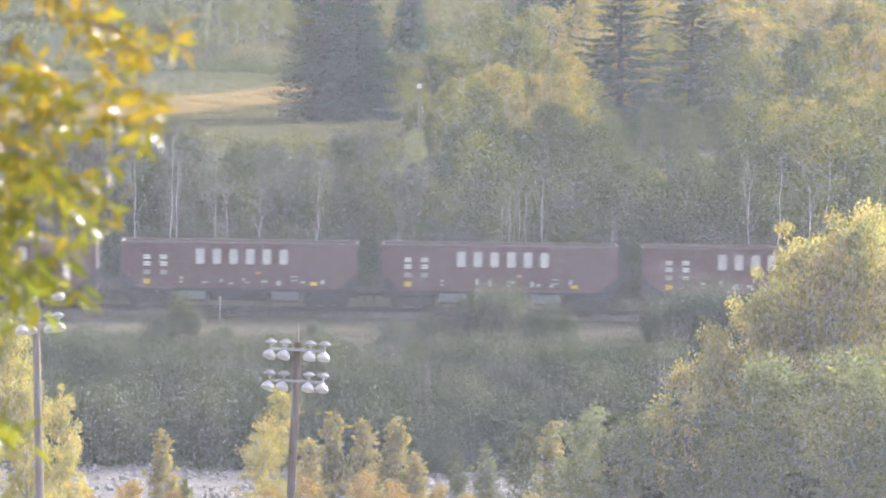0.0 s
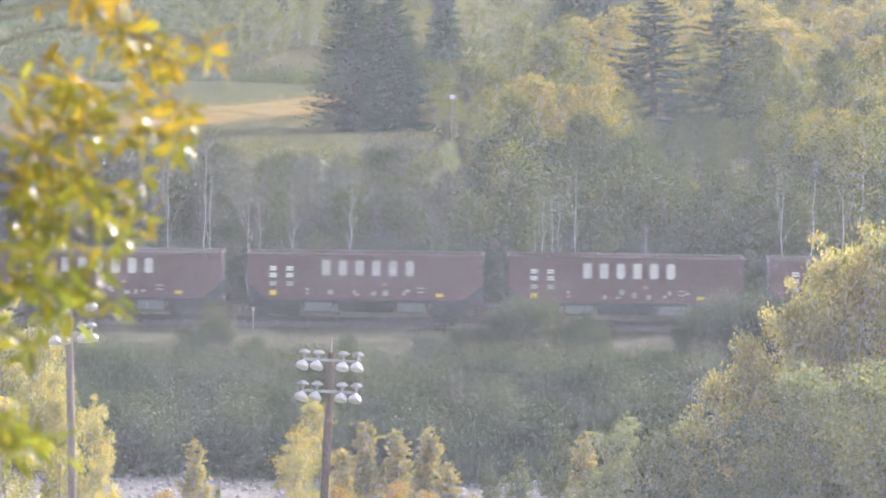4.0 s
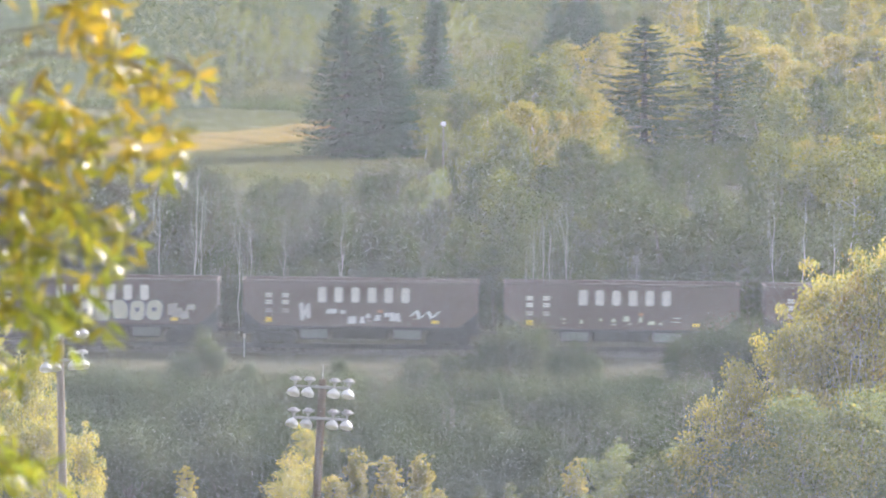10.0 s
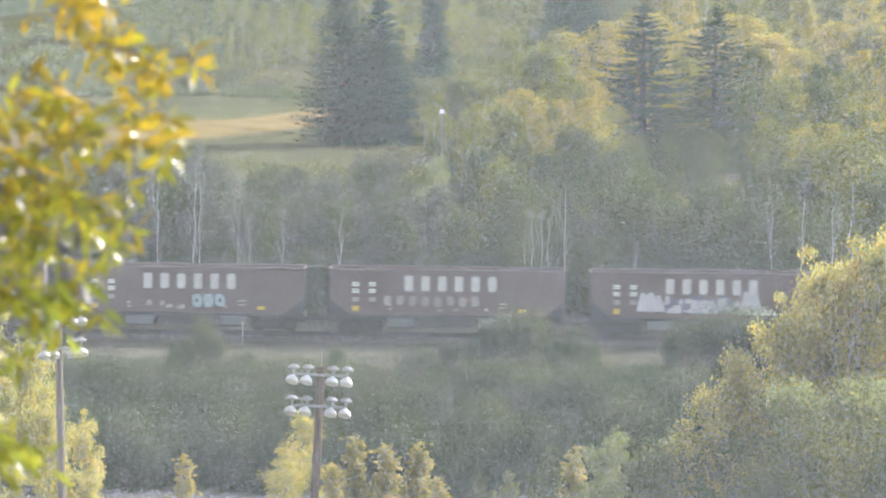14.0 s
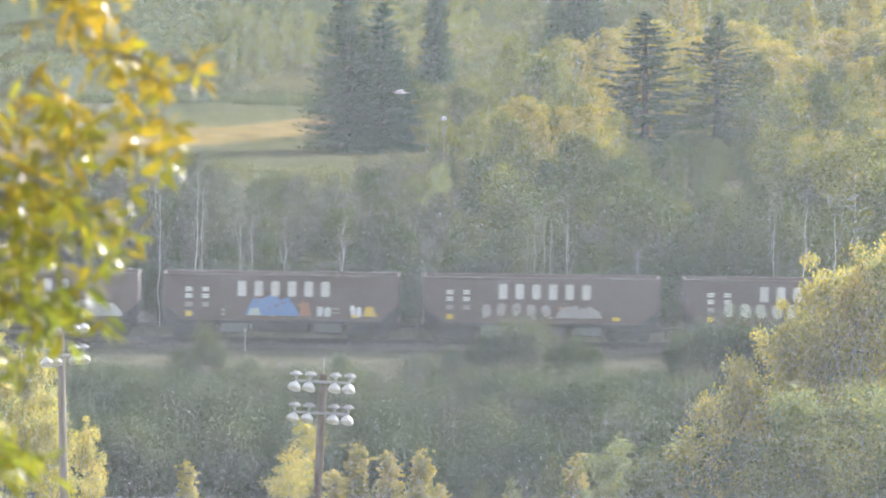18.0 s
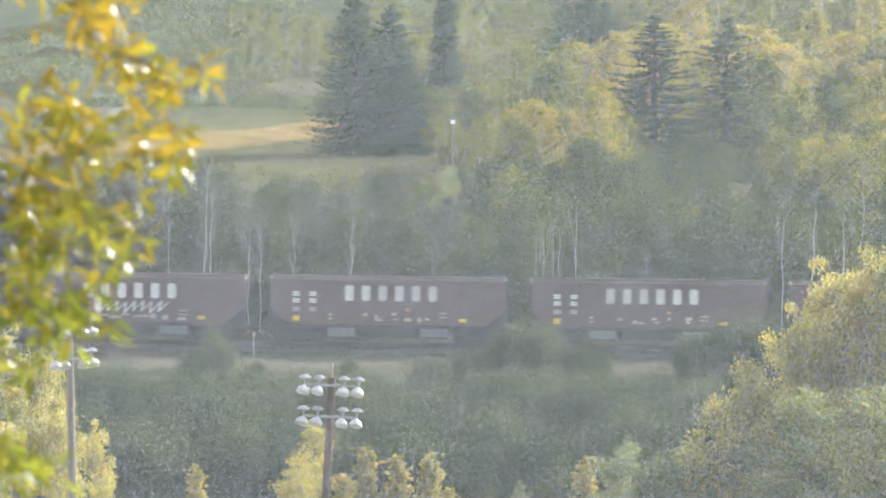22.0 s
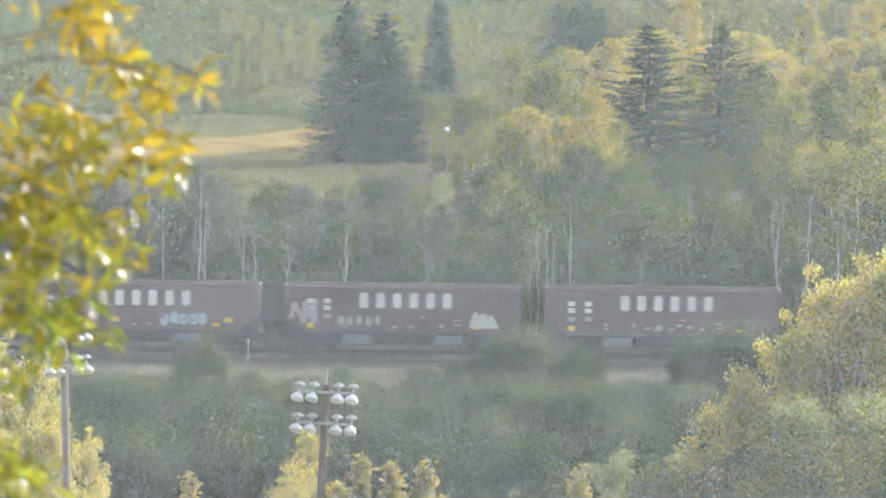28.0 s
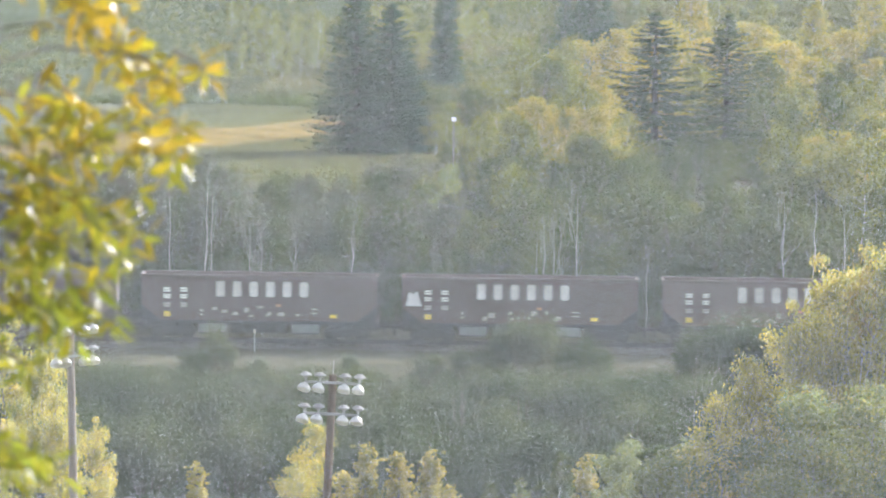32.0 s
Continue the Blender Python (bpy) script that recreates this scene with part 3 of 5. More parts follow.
def build_car():
    car = thing("hopper_car", "oxide-red open-top ballast hopper car with white side blocks, rolling", "hopper car", "ballast train cars")
    outline = [(-6.95, TOP), (-6.95, SHOULDER), (-5.8, SILL), (5.8, SILL), (6.95, SHOULDER), (6.95, TOP)]
    for s in (-1, 1):
        bm = prism(bmesh.new(), outline, s * 1.48 - 0.04, s * 1.48 + 0.04)
        part("side_panel", bm, CAR_PAINT, car)
        bm = box(bmesh.new(), -7.02, 7.02, s * 1.5 - 0.09, s * 1.5 + 0.09, TOP, TOP + 0.13, 0.02)
        part("top_rail", bm, CAR_LIP, car, "top rail in car-paint tones with lighter patches")
        bm = box(bmesh.new(), -5.9, 5.9, s * 1.5 - 0.08, s * 1.5 + 0.08, SILL - 0.16, SILL + 0.0, 0.015)
        part("side_sill", bm, UNDER, car)
        bm = box(bmesh.new(), s * 6.95 - 0.06, s * 6.95 + 0.06, -1.44, 1.44, TOP - 0.05, TOP + 0.1, 0.02)
        part("end_rail", bm, CAR_LIP, car)
        bm = bmesh.new()
        x0, x1 = s * 6.9, s * 3.6
        vs = [bm.verts.new(p) for p in ((x0, -1.43, TOP), (x0, 1.43, TOP), (x0, 1.43, SHOULDER), (x0, -1.43, SHOULDER), (x1, 1.43, SILL), (x1, -1.43, SILL))]
        bm.faces.new(vs[:4])
        bm.faces.new((vs[3], vs[2], vs[4], vs[5]))
        bmesh.ops.solidify(bm, geom=bm.faces[:], thickness=0.06)
        part("end_slope_sheet", bm, CAR_INSIDE, car)
        for dy in (-1.2, -0.4, 0.4, 1.2):
            bm = prism(bmesh.new(), [(s * 6.9, SHOULDER - 0.1), (s * 6.9, 1.15), (s * 6.72, 1.15), (s * 6.72, SHOULDER - 0.12)], dy - 0.06, dy + 0.06)
            part("end_post", bm, UNDER, car)
        part("end_sill", box(bmesh.new(), s * 6.85 - 0.16, s * 6.85 + 0.16, -1.46, 1.46, 0.88, 1.22, 0.02), UNDER, car)
        for dy in (-1.42, 1.42):
            part("end_brace", prism(bmesh.new(), [(s * 6.9, SHOULDER), (s * 6.9, 1.22), (s * 6.3, 1.22), (s * 6.15, 1.56)], dy - 0.03, dy + 0.03), UNDER, car)
        part("bolster", box(bmesh.new(), s * 5.15 - 0.3, s * 5.15 + 0.3, -1.4, 1.4, 0.84, 1.2, 0.02), UNDER, car)
        bm = box(bmesh.new(), s * 5.6 - 1.35, s * 5.6 + 1.4, -0.28, 0.28, 0.62, 1.2, 0.02)
        part("centre_sill", bm, UNDER, car)
        bm = box(bmesh.new(), s * 7.0 - 0.2, s * 7.0 + 0.2, -0.14, 0.14, 0.72, 0.98, 0.03)
        box(bm, s * 7.45 - 0.27, s * 7.45 + 0.27, -0.09, 0.09, 0.76, 0.93, 0.03)
        part("coupler", bm, UNDER, car)
        # Plate and block added so the openings under the ends read dark.
        part("centre_gusset", prism(bmesh.new(), [(s * 5.3, 1.2), (s * 6.9, 1.2), (s * 6.9, SHOULDER - 0.12), (s * 5.5, 1.55)], -0.05, 0.05), UNDER, car)
        part("brake_rigging", box(bmesh.new(), s * 5.15 - 1.25, s * 5.15 + 1.25, -0.5, 0.5, 0.3, 0.62, 0.04), UNDER, car)
        part("air_hose", box(bmesh.new(), s * 7.42 - 0.05, s * 7.42 + 0.05, -0.42, -0.34, 0.36, 0.9, 0.02), UNDER, car)
        bm = bmesh.new()
        vs = []
        for z, hx, hy in ((SILL, 1.05, 1.36), (0.42, 0.78, 1.3)):
            vs.append([bm.verts.new((s * 2.75 + dx * hx, dy * hy, z)) for dx, dy in ((-1, -1), (1, -1), (1, 1), (-1, 1))])
        bm.faces.new(vs[0])
        bm.faces.new(vs[1][::-1])
        for i in range(4):
            j = (i + 1) % 4
            bm.faces.new((vs[0][j], vs[0][i], vs[1][i], vs[1][j]))
        bmesh.ops.recalc_face_normals(bm, faces=bm.faces[:])
        chute = part("discharge_chute", bm, UNDER, car)
        for y in (-1, 1):
            part("gate", box(bmesh.new(), s * 2.75 - 0.82, s * 2.75 + 0.82, y * 1.42 - 0.03, y * 1.42 + 0.03, 0.5, 1.02, 0.02), CHUTE_STEEL, chute, "pale grey discharge gate")
        bm = bmesh.new()
        for dy in (-1.53, -1.17):
            box(bm, s * 6.98 - 0.02, s * 6.98 + 0.02, dy - 0.02, dy + 0.02, 1.3, 3.7)
        for i in range(7):
            box(bm, s * 6.98 - 0.015, s * 6.98 + 0.015, -1.53, -1.17, 1.42 + i * 0.34, 1.45 + i * 0.34)
        part("ladder", bm, UNDER, car)
        truck = part("truck", box(bmesh.new(), s * 5.15 - 0.2, s * 5.15 + 0.2, -1.05, 1.05, 0.42, 0.72, 0.03), UNDER, car)
        for y in (-1.0, 1.0):
            o = [(-1.22, 0.36), (-1.22, 0.58), (-0.85, 0.62), (-0.4, 0.8), (0.4, 0.8), (0.85, 0.62), (1.22, 0.58), (1.22, 0.36), (0.6, 0.36), (0.35, 0.22), (-0.35, 0.22), (-0.6, 0.36)]
            part("side_frame", prism(bmesh.new(), [(s * 5.15 + x, z) for x, z in o], y - 0.09, y + 0.09), UNDER, truck)
        for dx in (-0.9, 0.9):
            part("axle", lathe(bmesh.new(), [(0.08, -0.85), (0.08, 0.85)], 8, pose(s * 5.15 + dx, 0, 0.425, 90)), UNDER, truck)
            for y in (-0.72, 0.72):
                part("wheel", lathe(bmesh.new(), [(0.36, -0.07), (0.44, -0.06), (0.425, 0.03), (0.42, 0.07), (0.3, 0.05), (0.1, 0.09)], 20, pose(s * 5.15 + dx, y, 0.425, 90 if y < 0 else -90)), UNDER, truck, "grimy steel wheel")
    part("hopper_bottom", box(bmesh.new(), -1.66, 1.66, -1.2, 1.2, 0.46, SILL - 0.02, 0.03), UNDER, car)
    part("hopper_floor", box(bmesh.new(), -3.62, 3.62, -1.43, 1.43, SILL - 0.02, SILL + 0.06), CAR_INSIDE, car)
    bm = box(bmesh.new(), 2.55, 3.15, -1.35, -0.8, 0.5, 1.05, 0.03)
    part("air_reservoir", bm, UNDER, car)
    part("brake_pipe", box(bmesh.new(), -6.6, 6.6, -1.32, -1.26, 1.0, 1.06), UNDER, car)
    for i in range(6):
        ob = part("emblem_block", emblem_block(i), SIGN_WHITE, car, "plain white painted block")
        ob.location = (-2.29 + i * 0.985, -1.522, 3.08)
    for cx in (-5.44, -4.45):
        for i, z in enumerate((3.0, 2.6, 2.1)):
            for r in range(2):
                part("stencil_bar", box(bmesh.new(), cx - 0.2, cx + 0.2, -1.527, -1.522, z - 0.11 + r * 0.14, z + r * 0.14), SIGN_WHITE if i < 2 else SIGN_DIM, car)
    for x0, x1, z0, z1, mat in ((-5.62, -5.25, 1.42, 1.72, SIGN_YELLOW), (-3.5, -3.3, 1.74, 1.86, SIGN_DIM), (-3.5, -3.3, 1.5, 1.6, SIGN_DIM), (3.05, 3.5, 1.9, 1.96, SIGN_DIM), (3.05, 3.5, 1.66, 1.72, SIGN_DIM),
                                (4.2, 4.62, 1.42, 1.62, SIGN_YELLOW), (2.2, 2.42, 1.5, 1.66, SIGN_DIM), (0.35, 0.65, 1.5, 1.6, SIGN_DIM), (-0.6, -0.3, 1.45, 1.56, SIGN_DIM), (1.0, 1.3, 2.05, 2.2, SIGN_RED)):
        part("marking", box(bmesh.new(), x0, x1, -1.527, -1.522, z0, z1), mat, car)
    return car


def patch(car, pts, layer, mat, label):
    """One flat coat of spray paint on the side sheet; later layers lie a hair further out."""
    depth = 1.5235 + 0.0012 * layer
    part("graffiti_patch", prism(bmesh.new(), [(x, min(TOP - 0.1, max(SILL + 0.03, z))) for x, z in pts], -depth - 0.004, -depth + 0.002), mat, car, label)


def filled(car, seed, x0, x1, z0, z1, mat, waves=7, layer=0, label="solid spray-painted fill with a wavy top"):
    """A filled piece with a flat foot and a lumpy top."""
    rng = random.Random(seed)
    steps = waves * 6
    top = []
    lumps = [rng.uniform(0.72, 1.0) for _ in range(waves)]
    for i in range(steps + 1):
        k = i / steps
        j = min(int(k * waves), waves - 1)
        ends = min(1.0, 5.0 * k + 0.35, 4.0 * (1 - k) + 0.3)
        top.append((x0 + (x1 - x0) * k, z0 + (z1 - z0) * ends * (lumps[j] - 0.16 + 0.16 * abs(math.sin(math.pi * k * waves)))))
    patch(car, [(x0 - 0.05, z0)] + [(x1 + 0.1, z0)] + top[::-1], layer, mat, label)


def letter_outline(rng, cx, z0, z1, w):
    """A rounded, slightly crooked blob as tall as a sprayed letter."""
    h, k, cz = (z1 - z0) / 2, 14, (z0 + z1) / 2
    sq, tilt = rng.uniform(2.6, 4.0), rng.uniform(-0.14, 0.14)
    pts = []
    for q in range(k):
        a = 2 * math.pi * q / k
        c, d = math.cos(a), math.sin(a)
        r = (abs(c) ** sq + abs(d) ** sq) ** (-1 / sq) * rng.uniform(0.9, 1.04)
        pts.append((cx + w * r * c + tilt * h * d, cz + h * r * d))
    return pts


def bubbles(car, seed, x0, x1, z0, z1, n, mat, edge=None, gap=0.9):
    """A row of fat blobs with dark rims and small counters, too loose to read."""
    rng = random.Random(seed)
    step = (x1 - x0) / n
    for i in range(n):
        cx, lift = x0 + step * (i + 0.5), rng.uniform(-0.06, 0.06)
        if edge:
            patch(car, letter_outline(rng, cx, z0 + lift - 0.05, z1 + lift + 0.05, step * 0.56), i % 2, edge, "dark rim of a sprayed blob")
        patch(car, letter_outline(rng, cx, z0 + lift, z1 + lift, step * 0.5 * gap), 2 + i % 2, mat, "fat sprayed blob")
        if edge and i % 3 != 1:
            zc = (z0 + z1) / 2 + rng.uniform(-0.12, 0.12)
            patch(car, letter_outline(rng, cx + rng.uniform(-0.06, 0.06), zc - 0.13, zc + 0.13, step * 0.13), 4, edge, "dark counter of a sprayed blob")


def strokes(car, seed, x0, x1, z0, z1, n, mat, lean=0.5, wide=0.1, base=0):
    """A run of slanted brush-like strokes joined by loops."""
    rng = random.Random(seed)
    x, z = x0, rng.uniform(z0, z1)
    for i in range(n):
        nx = x0 + (x1 - x0) * (i + 1) / n
        nz = (z1 if i % 2 == 0 else z0) + rng.uniform(-0.12, 0.12) * (z1 - z0)
        w = wide * rng.uniform(0.7, 1.3)
        off = lean * (nz - z) * 0.4
        patch(car, [(x - w, z - w * 0.4), (x + w, z + w * 0.4), (nx + off + w, nz + w * 0.4), (nx + off - w, nz - w * 0.4)], base + i % 4, mat, "slanted sprayed stroke")
        x, z = nx + off, nz


def marks(car, seed, x0, x1, z0, z1, n, mat, wide=0.16, high=0.12, base=0):
    """Faded stencil marks and scuffs: short bars and scraps of uneven height along the foot of the side."""
    rng = random.Random(seed)
    step = (x1 - x0) / n
    for i in range(n):
        cx, cz = x0 + step * (i + rng.uniform(0.25, 0.75)), rng.uniform(z0, z1)
        w, h = wide * rng.uniform(0.5, 1.4), high * rng.uniform(0.5, 1.5)
        patch(car, [(cx - w, cz - h), (cx + w, cz - h * rng.uniform(0.7, 1.1)), (cx + w * 0.9, cz + h), (cx - w * rng.uniform(0.6, 1.0), cz + h * 0.8)], base + i % 3, mat, "faded painted mark")


CAR_COUNT_AHEAD, CAR_COUNT = 3, 33
first_car = build_car()
cars = [first_car] + [copy_thing(first_car, Matrix()) for _ in range(CAR_COUNT - 1)]
car_at = lambda n: cars[n + CAR_COUNT_AHEAD]
# small faded marks low on the sides
for n, x0, x1, z0, z1, k, mat in (
        (-2, -2.6, 0.6, 1.5, 1.9, 4, SIGN_DIM), (-1, -2.0, 4.5, 1.5, 1.8, 6, SIGN_DIM), (0, -2.5, 5.4, 1.5, 1.8, 7, SIGN_DIM), (1, -2.0, 3.5, 1.5, 2.0, 6, SIGN_DIM), (2, -1.8, 3.9, 1.5, 1.9, 6, SIGN_DIM),
        (3, -2.4, 3.0, 1.5, 1.8, 5, SIGN_DIM), (4, -2.2, 2.4, 1.5, 2.0, 6, SIGN_DIM), (5, -2.7, 2.3, 1.5, 1.9, 7, SIGN_DIM), (6, -2.8, 2.5, 1.5, 1.9, 6, SIGN_DIM), (7, -2.6, 2.2, 1.6, 1.95, 6, SPRAY_CREAM)):
    marks(car_at(n), n * 31 + 7, x0, x1, z0, z1, k, mat)
for n, x0, x1, z0, z1, k, mat in (
        (17, -2.2, 3.0, 1.5, 1.9, 5, SIGN_DIM), (18, -2.0, 2.5, 1.5, 1.9, 5, SIGN_DIM), (20, -2.6, 3.0, 1.5, 2.0, 7, SIGN_DIM), (21, -2.6, 4.4, 1.5, 1.95, 8, SIGN_DIM), (22, -2.2, 2.0, 1.5, 1.85, 5, SIGN_DIM),
        (25, -2.0, 2.0, 1.5, 1.9, 5, SIGN_DIM), (26, -2.6, 2.6, 1.5, 1.9, 7, SIGN_DIM), (27, -3.0, 1.8, 1.55, 2.05, 7, SIGN_DIM), (28, -2.0, 2.5, 1.5, 1.9, 6, SIGN_DIM)):
    marks(car_at(n), n * 31 + 7, x0, x1, z0, z1, k, mat)
# sprayed pieces, car by car
marks(car_at(8), 1, -1.9, 2.4, 1.6, 2.2, 8, SPRAY_WHITE, 0.28, 0.2)
strokes(car_at(8), 2, -3.7, -3.0, 1.7, 2.5, 4, SPRAY_WHITE, 0.2, 0.1)
strokes(car_at(8), 3, 2.9, 4.6, 1.7, 2.2, 5, SPRAY_WHITE, 0.4, 0.1)
bubbles(car_at(9), 4, -3.4, 3.75, 1.42, 2.6, 7, SPRAY_CREAM, SPRAY_DARK)
marks(car_at(9), 5, 4.1, 5.6, 1.6, 2.3, 4, SIGN_DIM, 0.25, 0.25)
filled(car_at(10), 6, -4.2, -2.6, 1.6, 2.8, SPRAY_WHITE, 3)
filled(car_at(10), 7, -2.7, 2.2, 1.5, 2.75, SPRAY_DARK, 6)
marks(car_at(10), 8, -2.6, 1.9, 1.65, 2.3, 11, SPRAY_WHITE, 0.26, 0.24, 1)
marks(car_at(10), 34, -2.4, 1.6, 1.6, 1.75, 6, SPRAY_WHITE, 0.34, 0.12, 6)
filled(car_at(10), 9, 1.9, 3.1, 1.5, 3.1, SPRAY_WHITE, 2, 9)
filled(car_at(10), 10, 1.6, 4.1, 1.42, 1.95, SPRAY_CREAM, 4, 10)
filled(car_at(10), 11, 5.0, 5.8, 1.5, 2.4, SIGN_DIM, 2)
bubbles(car_at(11), 12, -3.9, 2.0, 1.75, 2.35, 8, SIGN_DIM, None, 0.62)
bubbles(car_at(12), 13, 0.3, 2.3, 1.55, 2.35, 3, SPRAY_TEAL, SPRAY_DARK)
marks(car_at(12), 14, -2.4, 0.0, 1.5, 1.9, 4, SIGN_DIM)
bubbles(car_at(13), 15, -4.8, 5.5, 1.65, 2.5, 11, SPRAY_CREAM, None, 0.66)
bubbles(car_at(14), 16, -3.7, 0.7, 1.6, 2.35, 5, SIGN_DIM, None, 0.62)
filled(car_at(14), 17, 0.9, 3.5, 1.55, 2.3, SIGN_DIM, 6)
filled(car_at(15), 35, -1.9, -1.2, 1.5, 2.0, SPRAY_TEAL, 2, 1)
filled(car_at(15), 18, -2.0, 1.0, 1.5, 2.85, SPRAY_BLUE, 3)
marks(car_at(15), 19, -1.6, 0.8, 1.6, 2.5, 6, SPRAY_DARK, 0.12, 0.06, 2)
filled(car_at(15), 20, 1.15, 1.75, 1.5, 2.4, SIGN_RED, 2)
bubbles(car_at(15), 21, 2.1, 3.0, 1.5, 2.1, 2, SPRAY_WHITE)
bubbles(car_at(15), 22, 4.1, 4.8, 1.5, 2.1, 2, SIGN_WHITE)
filled(car_at(15), 23, 4.9, 5.6, 1.5, 2.1, SIGN_YELLOW, 1)
filled(car_at(16), 24, 0.5, 6.0, 1.36, 2.62, SPRAY_WHITE, 8)
strokes(car_at(16), 25, 0.8, 5.6, 1.5, 2.0, 9, SIGN_DIM, 0.5, 0.04, 1)
strokes(car_at(19), 26, -2.5, 2.3, 1.8, 2.45, 19, SPRAY_WHITE, 0.7, 0.075)
marks(car_at(19), 27, -1.9, 3.6, 1.4, 1.7, 7, SIGN_DIM, 0.25, 0.12, 4)
strokes(car_at(23), 28, -6.6, -5.0, 1.8, 3.0, 5, SIGN_DIM, -0.3, 0.14)
bubbles(car_at(23), 29, -3.9, -1.2, 1.6, 2.15, 5, SIGN_DIM, None, 0.7)
filled(car_at(23), 30, 4.0, 5.6, 1.5, 2.6, SPRAY_CREAM, 3)
bubbles(car_at(24), 31, 1.1, 3.9, 1.5, 2.2, 5, SPRAY_TEAL, SPRAY_DARK)
for x in (-5.45, -3.5, -1.55, 5.15):
    patch(car_at(24), [(x - 0.22, 1.66), (x + 0.22, 1.66), (x + 0.22, 1.94), (x - 0.22, 1.94)], 5, SIGN_YELLOW, "yellow reflector square")
filled(car_at(26), 32, -6.7, -5.9, 2.2, 3.3, SPRAY_WHITE, 2)

for n in range(-3, 6):
    for ob in car_at(n).children:
        if ob.name.startswith("side_panel"):
            ob.material_slots[0].link = "OBJECT"
            ob.material_slots[0].material = CAR_RED

# seconds, metres travelled
TRAVEL = [(0, 0.0), (3, 38.85), (6, 77.65), (9, 116.35), (13, 167.8), (16, 206.6), (19, 245.4), (23, 297.6), (25.5, 330.1), (28, 362.9), (30, 389.2), (32, 415.75)]
CAR_ZERO = -12.05


# ---- floodlight poles ----
def flood_pole(label, height, below, arm_gap, spacing, arms, turn, wood):
    pole = thing("floodlight_pole", label, "floodlight pole", "floodlight poles")
    part("pole", lathe(bmesh.new(), [(0.165, -below), (0.15, height * 0.6), (0.135, height - 0.03), (0.115, height)], 14), wood, pole, "weathered round timber pole")
    cap = lathe(bmesh.new(), [(0.02, height - 0.05), (0.015, height + 0.5)], 6)
    part("lightning_rod", cap, CAST_GREY, pole)
    for level in range(2):
        z = height - 0.28 - level * arm_gap
        at = pose(0, 0, 0, 0, 0, turn)
        reach = spacing * 1.9
        bm = box(bmesh.new(), -reach, reach, -0.28, -0.20, z - 0.045, z + 0.045, 0.01)
        bm.transform(at)
        part("crossarm", bm, CAST_GREY, pole, "grey steel crossarm")
        for s in (-1, 1):
            bm = bmesh.new()
            box(bm, s * 0.2 - 0.03, s * 0.2 + 0.03, -0.22, 0.05, z - 0.05, z + 0.05)
            bm.transform(at)
            part("arm_bracket", bm, CAST_GREY, pole)
        for dx in arms:
            x = dx * spacing
            bm = lathe(bmesh.new(), [(0.05, 0.05), (0.06, 0.14), (0.12, 0.155), (0.21, 0.19), (0.225, 0.225), (0.205, 0.25), (0.14, 0.27), (0.12, 0.315), (0.03, 0.325)], 14, at @ pose(x, -0.24, z + 0.03))
            housing = part("ballast_housing", bm, CAST_GREY, pole, "pale domed ballast housing", smooth=False)
            bm = lathe(bmesh.new(), [(0.05, 0.0), (0.09, -0.04), (0.17, -0.1), (0.215, -0.17), (0.232, -0.24), (0.225, -0.3), (0.205, -0.295), (0.16, -0.14), (0.04, -0.06)], 16, at @ pose(x, -0.24, z - 0.03, -24, 14 if dx < 0 else 8, 0))
            part("reflector", bm, LAMP_WHITE, housing, "white bell reflector tilted to the ground", smooth=True)
            bm = lathe(bmesh.new(), [(0.03, -0.05), (0.03, 0.12)], 8, at @ pose(x, -0.24, z))
            part("stem", bm, CAST_GREY, housing)
    return pole


def place_pole(pole, x, y, lean_right):
    pole.matrix_basis = pose(x, y, ground(x, y), 0, lean_right, 0)


g = ground(-5.75, 180)
place_pole(flood_pole("tall weathered timber pole with eight white floodlights on two arms", 14.05 - g, 0.6, 1.12, 0.52, (-1.84, -0.86, 0.86, 1.84), 0, POLE_WOOD), -5.68, 180, 2.3)
g = ground(-14.55, 185)
place_pole(flood_pole("timber pole with white floodlights on crossarms turned away", 15.6 - g, 0.6, 1.15, 0.46, (-1.8, -0.9, 0.9, 1.8), 40, POLE_LIT), -14.5, 185, -1.6)

# ---- trackside marker ----
marker = thing("marker_post", "thin grey trackside marker post beside the ballast", "marker post")
part("post", lathe(bmesh.new(), [(0.035, -0.2), (0.03, 1.35)], 8), CAST_GREY, marker)
part("plate", box(bmesh.new(), -0.08, 0.08, -0.045, -0.032, 1.12, 1.34), SIGN_DIM, marker, "small pale plate")
marker.matrix_basis = pose(-13.0, 295.2, ground(-13.0, 295.2))

# ---- yard lamp beyond the field edge ----
yard = thing("yard_lamp", "thin metal lamp post with a small white box head", "lamp post")
gy = ground(-1.93, 380)
part("post", lathe(bmesh.new(), [(0.06, -0.3), (0.045, 15.5 - gy)], 8), TWIG_BARK, yard)
bm = box(bmesh.new(), -0.17, 0.17, -0.2, 0.12, 15.5 - gy, 15.78 - gy, 0.03)
part("lamp_head", bm, LAMP_BRIGHT, yard, "white lamp head")
yard.matrix_basis = pose(-1.93, 380, gy)


